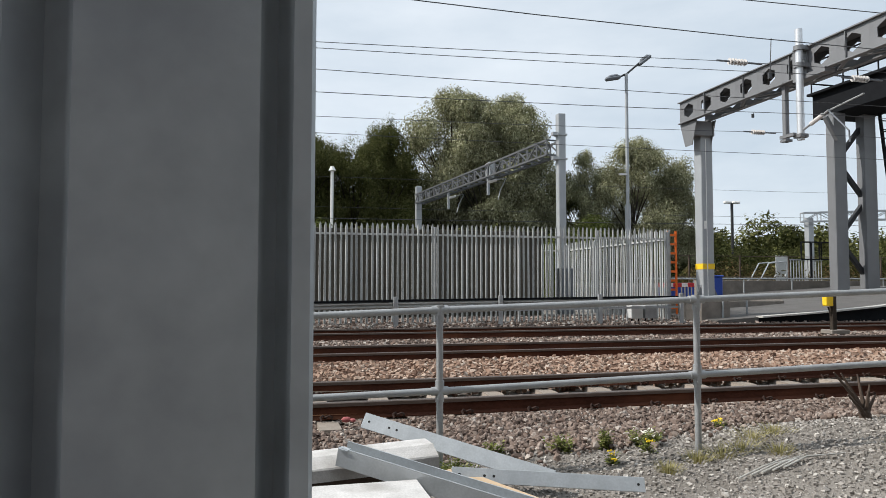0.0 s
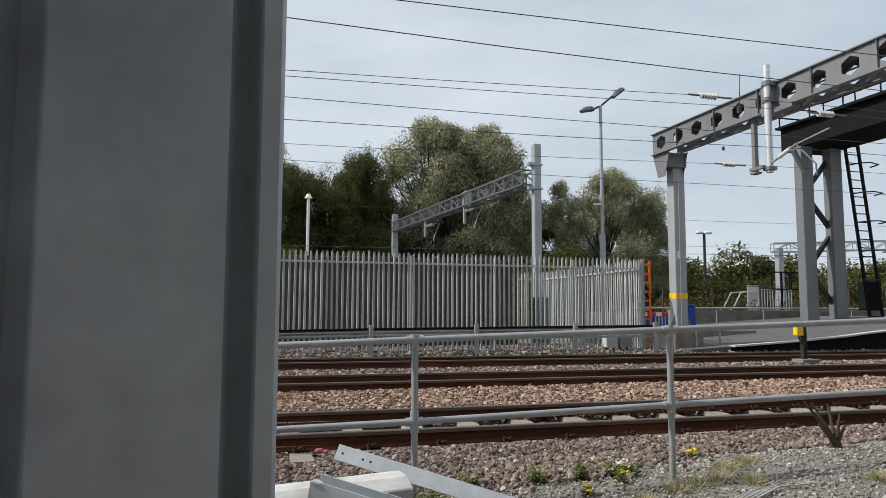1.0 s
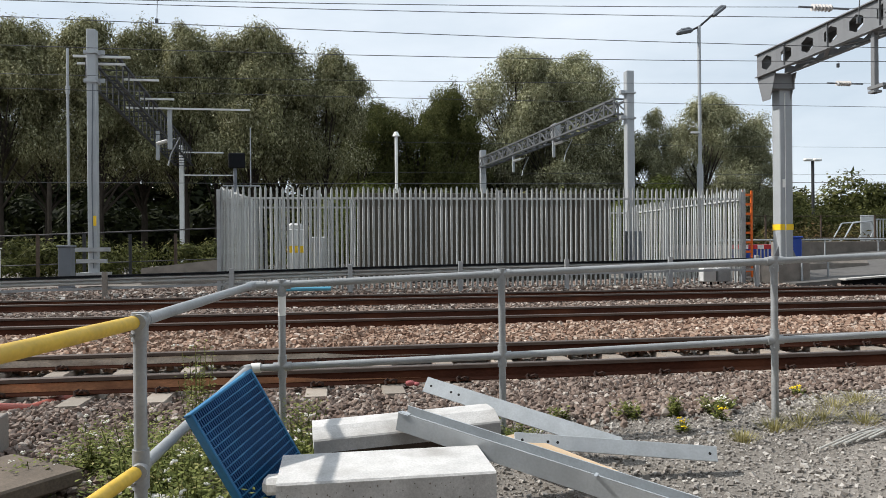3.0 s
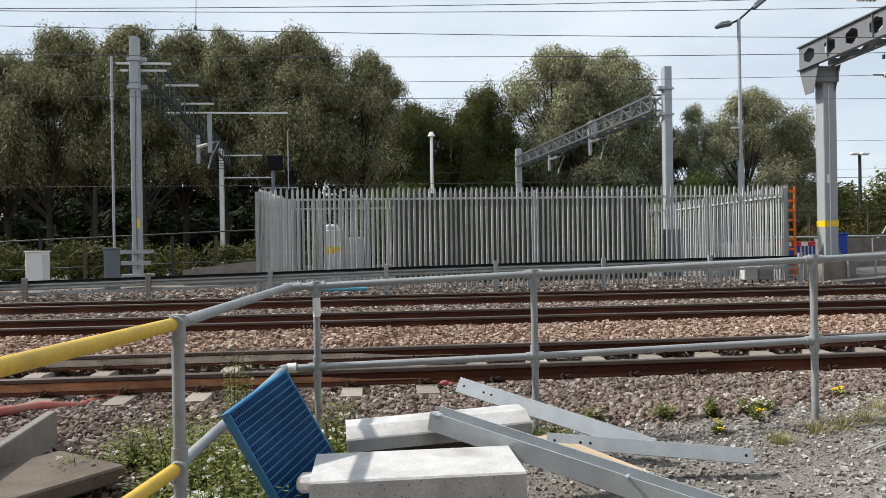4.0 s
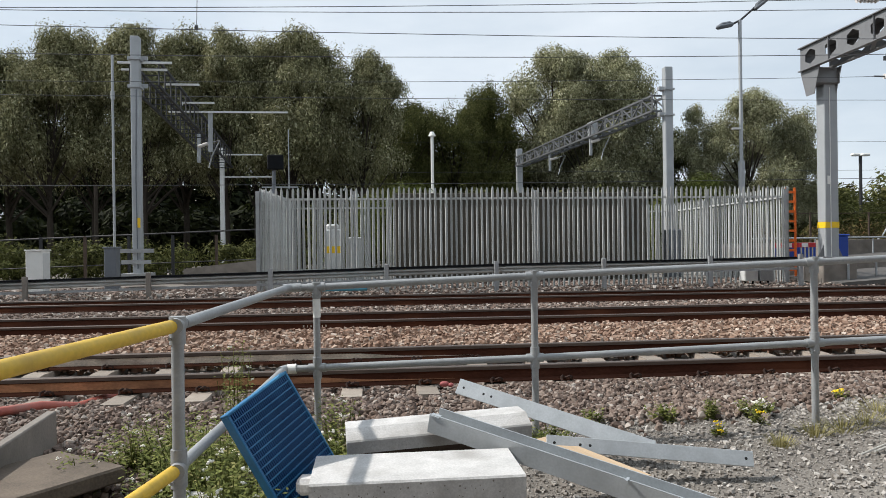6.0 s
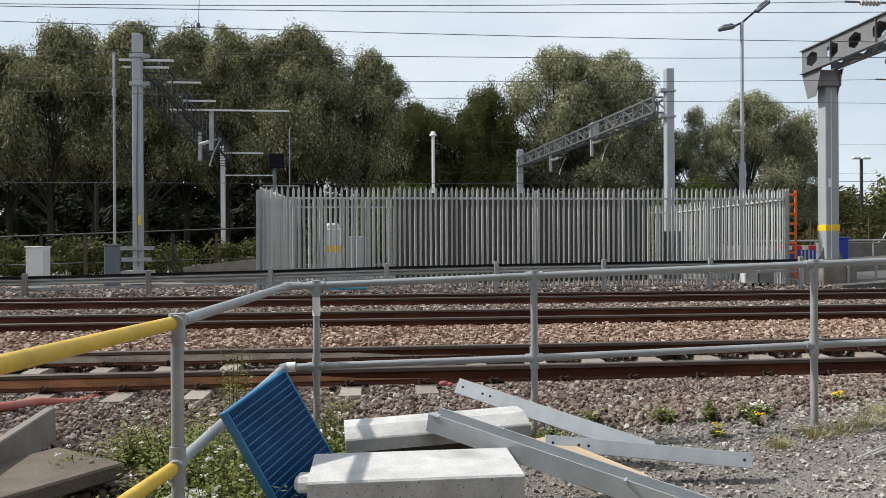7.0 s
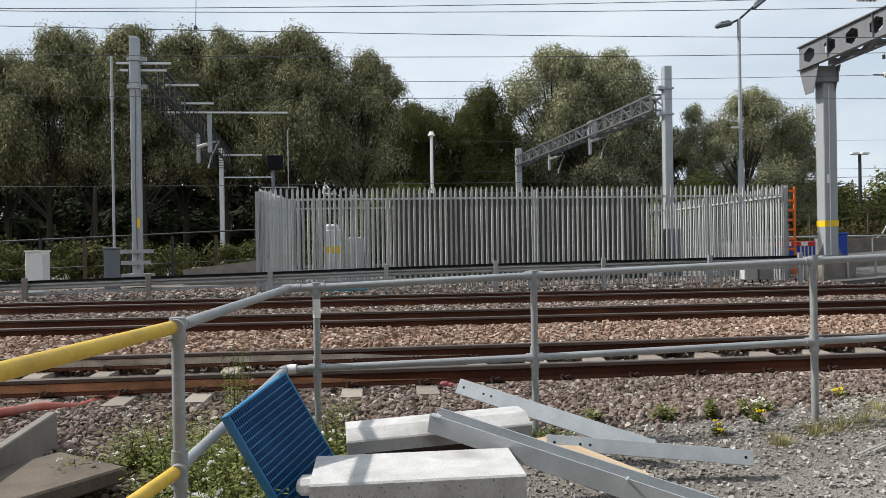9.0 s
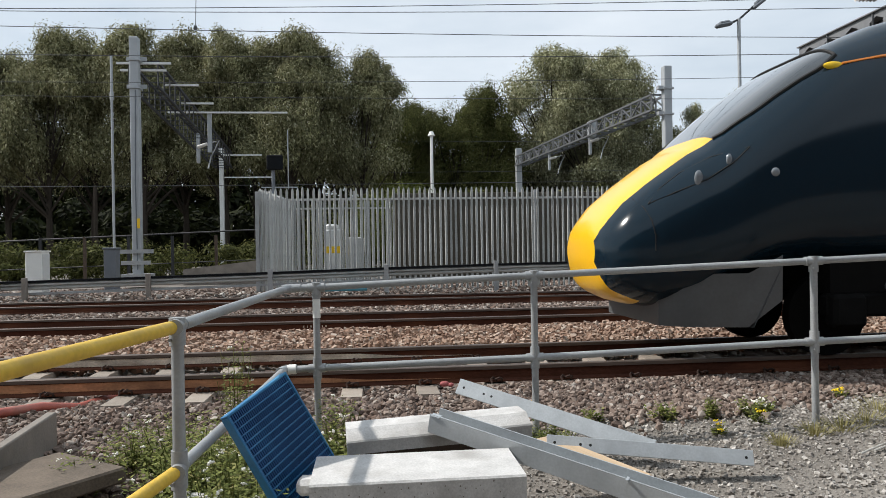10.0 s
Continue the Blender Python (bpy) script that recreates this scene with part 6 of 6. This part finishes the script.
def build_train():
    tr = thing("train", pose(TIP_10, TRACKS[0], RAIL_Z), "dark green express train with a yellow streamlined nose", "train")
    ss = [0, 0.015, 0.03, 0.055, 0.08, 0.12, 0.16, 0.22, 0.3, 0.38] + [0.46 + 0.085 * i for i in range(50)] + [5.2, 8, 12, 17, 22, 25.6]
    n = 54
    groups = {"body_shell": ([], []), "nose_panel": ([], []), "windscreen": ([], [])}
    secs = [paint_section(s) for s in ss]

    def kind_of(s, j):
        if 12 <= j < 42:
            return "body_shell" if outline(s, 1.57)[0] > prof(s, PAINT) + 0.02 else "nose_panel"
        if j < 12:
            return "nose_panel" if s < 0.5 else "body_shell"
        if s < 1.22:
            return "nose_panel"
        return "windscreen" if s < 2.5 and j >= 42 else "body_shell"

    for side in (-1, 1):
        for i in range(len(ss) - 1):
            for j in range(n):
                quad = [(ss[i], *secs[i][j]), (ss[i + 1], *secs[i + 1][j]), (ss[i + 1], *secs[i + 1][j + 1]), (ss[i], *secs[i][j + 1])]
                cs = sum(q[0] for q in quad) / 4
                cy = sum(q[1] for q in quad) / 4
                cz = sum(q[2] for q in quad) / 4
                vs, fs = groups[kind_of(cs, j)]
                k = len(vs)
                vs += [(q[0], side * q[1], q[2]) for q in quad]
                fs.append((k, k + 1, k + 2, k + 3))
    vs, fs = groups["nose_panel"]
    rim = [(0.0, -y, z) for y, z in secs[0]] + [(0.0, y, z) for y, z in reversed(secs[0][1:-1])]
    k = len(vs)
    vs += rim
    fs.append(tuple(range(k, k + len(rim))))
    mats = {"body_shell": TRAIN_GREEN, "nose_panel": TRAIN_YELLOW, "windscreen": TRAIN_GLASS}
    labels = {"body_shell": "glossy dark green body", "nose_panel": "bright yellow nose panel", "windscreen": "dark raked windscreen"}
    for name, (vs, fs) in groups.items():
        me = bpy.data.meshes.new(name)
        me.from_pydata(vs, [], fs)
        bm = bmesh.new()
        bm.from_mesh(me)
        bmesh.ops.remove_doubles(bm, verts=bm.verts[:], dist=0.0008)
        bmesh.ops.recalc_face_normals(bm, faces=bm.faces[:])
        bm.to_mesh(me)
        bm.free()
        me.materials.append(mats[name])
        me.polygons.foreach_set("use_smooth", [True] * len(me.polygons))
        part(name, me, mats[name], tr, labels[name])

    def on_side(s, z, lift=0.004):
        """The body's near side at a height, as a point of the train."""
        pts = section(s, 120)
        best = min(pts[8:], key=lambda p: abs(p[1] - z) + (0 if p[0] > 0.2 else 5))
        return Vector((s, -best[0] - lift, best[1]))

    # black rubber round the windscreen
    for side in (-1, 1):
        edge = [(s, side * (secs[i][42][0] + 0.003), secs[i][42][1] + 0.003) for i, s in enumerate(ss) if 1.2 < s < 2.56]
        part("windscreen_seal", Geo().tube(edge, 0.022, 6), SEAM, tr, "black windscreen seal")
    i = max(i for i, s in enumerate(ss) if s < 2.56)
    over = [(ss[i], -y, z + 0.003) for y, z in secs[i][42:]]
    part("windscreen_seal", Geo().tube(over + [(x, -y, z) for x, y, z in reversed(over[:-1])], 0.018, 6), SEAM, tr)
    # headlight cluster lens
    hl = [(0.46, 1.62), (0.70, 1.72), (1.0, 1.85), (1.25, 2.0), (1.42, 2.16), (1.1, 2.08), (0.8, 1.93), (0.6, 1.78)]
    ring = [on_side(s, z, 0.008) for s, z in hl]
    low = [(0.46, 1.62), (0.70, 1.72), (1.0, 1.85), (1.25, 2.0), (1.42, 2.16)]
    high = [(0.46, 1.63), (0.6, 1.78), (0.8, 1.93), (1.1, 2.08), (1.42, 2.165)]
    vs = []
    for i in range(21):
        s = 0.46 + 0.96 * i / 20
        pts = section(s, 500)[30:]
        for k in range(7):
            z = prof(s, low) + (prof(s, high) - prof(s, low)) * k / 6
            q = min(pts, key=lambda p: abs(p[1] - z) + (0 if p[0] > 0.2 else 5))
            vs.append((s, -q[0] - 0.006, q[1] + 0.003))
    g = Geo().add(vs, [(7 * i + k, 7 * i + 7 + k, 7 * i + 8 + k, 7 * i + 1 + k) for i in range(20) for k in range(6)])
    lens = part("headlight_cover", g, TRAIN_GREEN, tr, "dark headlight cover")
    part("seam", Geo().tube(ring + ring[:1], 0.006, 5), SEAM, tr)
    for s, z, r in ((0.92, 1.86, 0.085), (1.22, 2.03, 0.06)):
        p = on_side(s, z, 0.018)
        part("headlight", Geo().ball(p, r * 0.55, 0.02, r, 12, 8), LAMP_LENS, tr, "clear round headlight")
    part("side_lamp", Geo().ball(on_side(1.62, 1.90, 0.0), 0.045, 0.02, 0.045, 12, 8), LAMP_LENS, tr)
    part("nose_seam", Geo().tube([on_side(s, z, 0.002) for s, z in ((0.38, 1.68), (0.42, 1.58), (0.46, 1.45), (0.48, 1.3), (0.48, 1.15))], 0.007, 5), SEAM, tr)
    part("livery_line", Geo().tube([on_side(2.5, 3.03), on_side(2.9, 3.10), on_side(3.6, 3.2), on_side(4.5, 3.27), on_side(8, 3.3)], 0.016, 5), ORANGE_LINE, tr, "thin orange line")
    part("marker_lamp", Geo().ball(on_side(2.42, 3.0, 0.0), 0.12, 0.03, 0.045, 10, 6), YELLOW_BAND, tr, "small yellow marker lamp")
    # skirt, coupler and running gear
    g = Geo()
    sk = []
    for s, k in ((0.62, 0.70), (0.8, 0.83), (1.05, 0.89), (1.4, 0.90), (1.75, 0.90)):
        sk.append(prof(s, HALF) * k)
    for side in (-1, 1):
        vs, fs = [], []
        for i, s in enumerate((0.62, 0.8, 1.05, 1.4, 1.75)):
            top = 0.80 if s < 1.5 else 0.98
            zb = 0.36 if s < 1.6 else 0.62
            vs += [(s, side * sk[i], top + 0.1), (s, side * sk[i] * 0.98, zb)]
        fs = [(2 * i, 2 * i + 2, 2 * i + 3, 2 * i + 1) for i in range(4)]
        g.add(vs, fs)
    g.add([(0.62, -sk[0], 0.9), (0.62, sk[0], 0.9), (0.62, sk[0] * 0.98, 0.36), (0.62, -sk[0] * 0.98, 0.36)], [(0, 1, 2, 3)])
    g.add([(1.75, -sk[4], 0.98), (1.75, sk[4], 0.98), (1.45, sk[3], 0.36), (1.45, -sk[3], 0.36), (0.62, sk[0], 0.36), (0.62, -sk[0], 0.36)], [(0, 1, 2, 3), (3, 2, 4, 5)])
    part("skirt", g, TRAIN_GREY, tr, "grey lower skirt")
    part("underframe", Geo().box(14, 0, 0.85, 23.4, 2.2, 0.35), TRAIN_BLACK, tr)
    for s0 in (3.75, 20.5):
        bog = part("bogie", Geo().box(s0, -1.05, 0.55, 3.0, 0.16, 0.24, b=0.03).box(s0, 1.05, 0.55, 3.0, 0.16, 0.24, b=0.03).box(s0, 0, 0.6, 0.5, 2.0, 0.2), TRAIN_BLACK, tr, "dark bogie frame")
        for dx in (-1.3, 1.3):
            for sy in (-1, 1):
                part("wheel", Geo().tube([(s0 + dx, sy * 0.82, 0.43), (s0 + dx, sy * 0.70, 0.43)], 0.43, 28), TRAIN_BLACK, bog)
            part("axle_box", Geo().box(s0 + dx, -1.12, 0.5, 0.36, 0.2, 0.34, b=0.04), TRAIN_BLACK, bog)
        part("damper", Geo().tube([(s0 - 0.9, -1.2, 0.75), (s0 + 0.1, -1.2, 0.62)], 0.05, 8), TRAIN_GREY, bog)
    for k in range(7):
        part("equipment_case", Geo().box(7.0 + k * 1.75, 0, 0.62, 1.6, 2.4, 0.56, b=0.03), TRAIN_BLACK, tr)
    for k in range(9):
        part("window", Geo().box(6.8 + k * 2.0, -1.335, 2.45, 1.5, 0.02, 0.75, b=0.008), TRAIN_GLASS, tr)
    return tr


def motions():
    rows = []
    for i in range(21):
        t = i * 0.5
        rows.append((t, pose(TIP_10 + SPEED * (10.0 - t), TRACKS[0], RAIL_Z)))
    walk(train, rows)


build_ground()
build_tracks()
build_ballast()
build_handrail()
build_near_post()
build_barrier()
build_portal()
build_gantries()
build_signal_gantry()
build_wires()
build_lamps()
build_platform()
build_back_wall()
build_works()
build_left_side()
build_enclosure_contents()
build_foreground()
build_trees()
build_weeds()
train = build_train()
build_palisade()
motions()
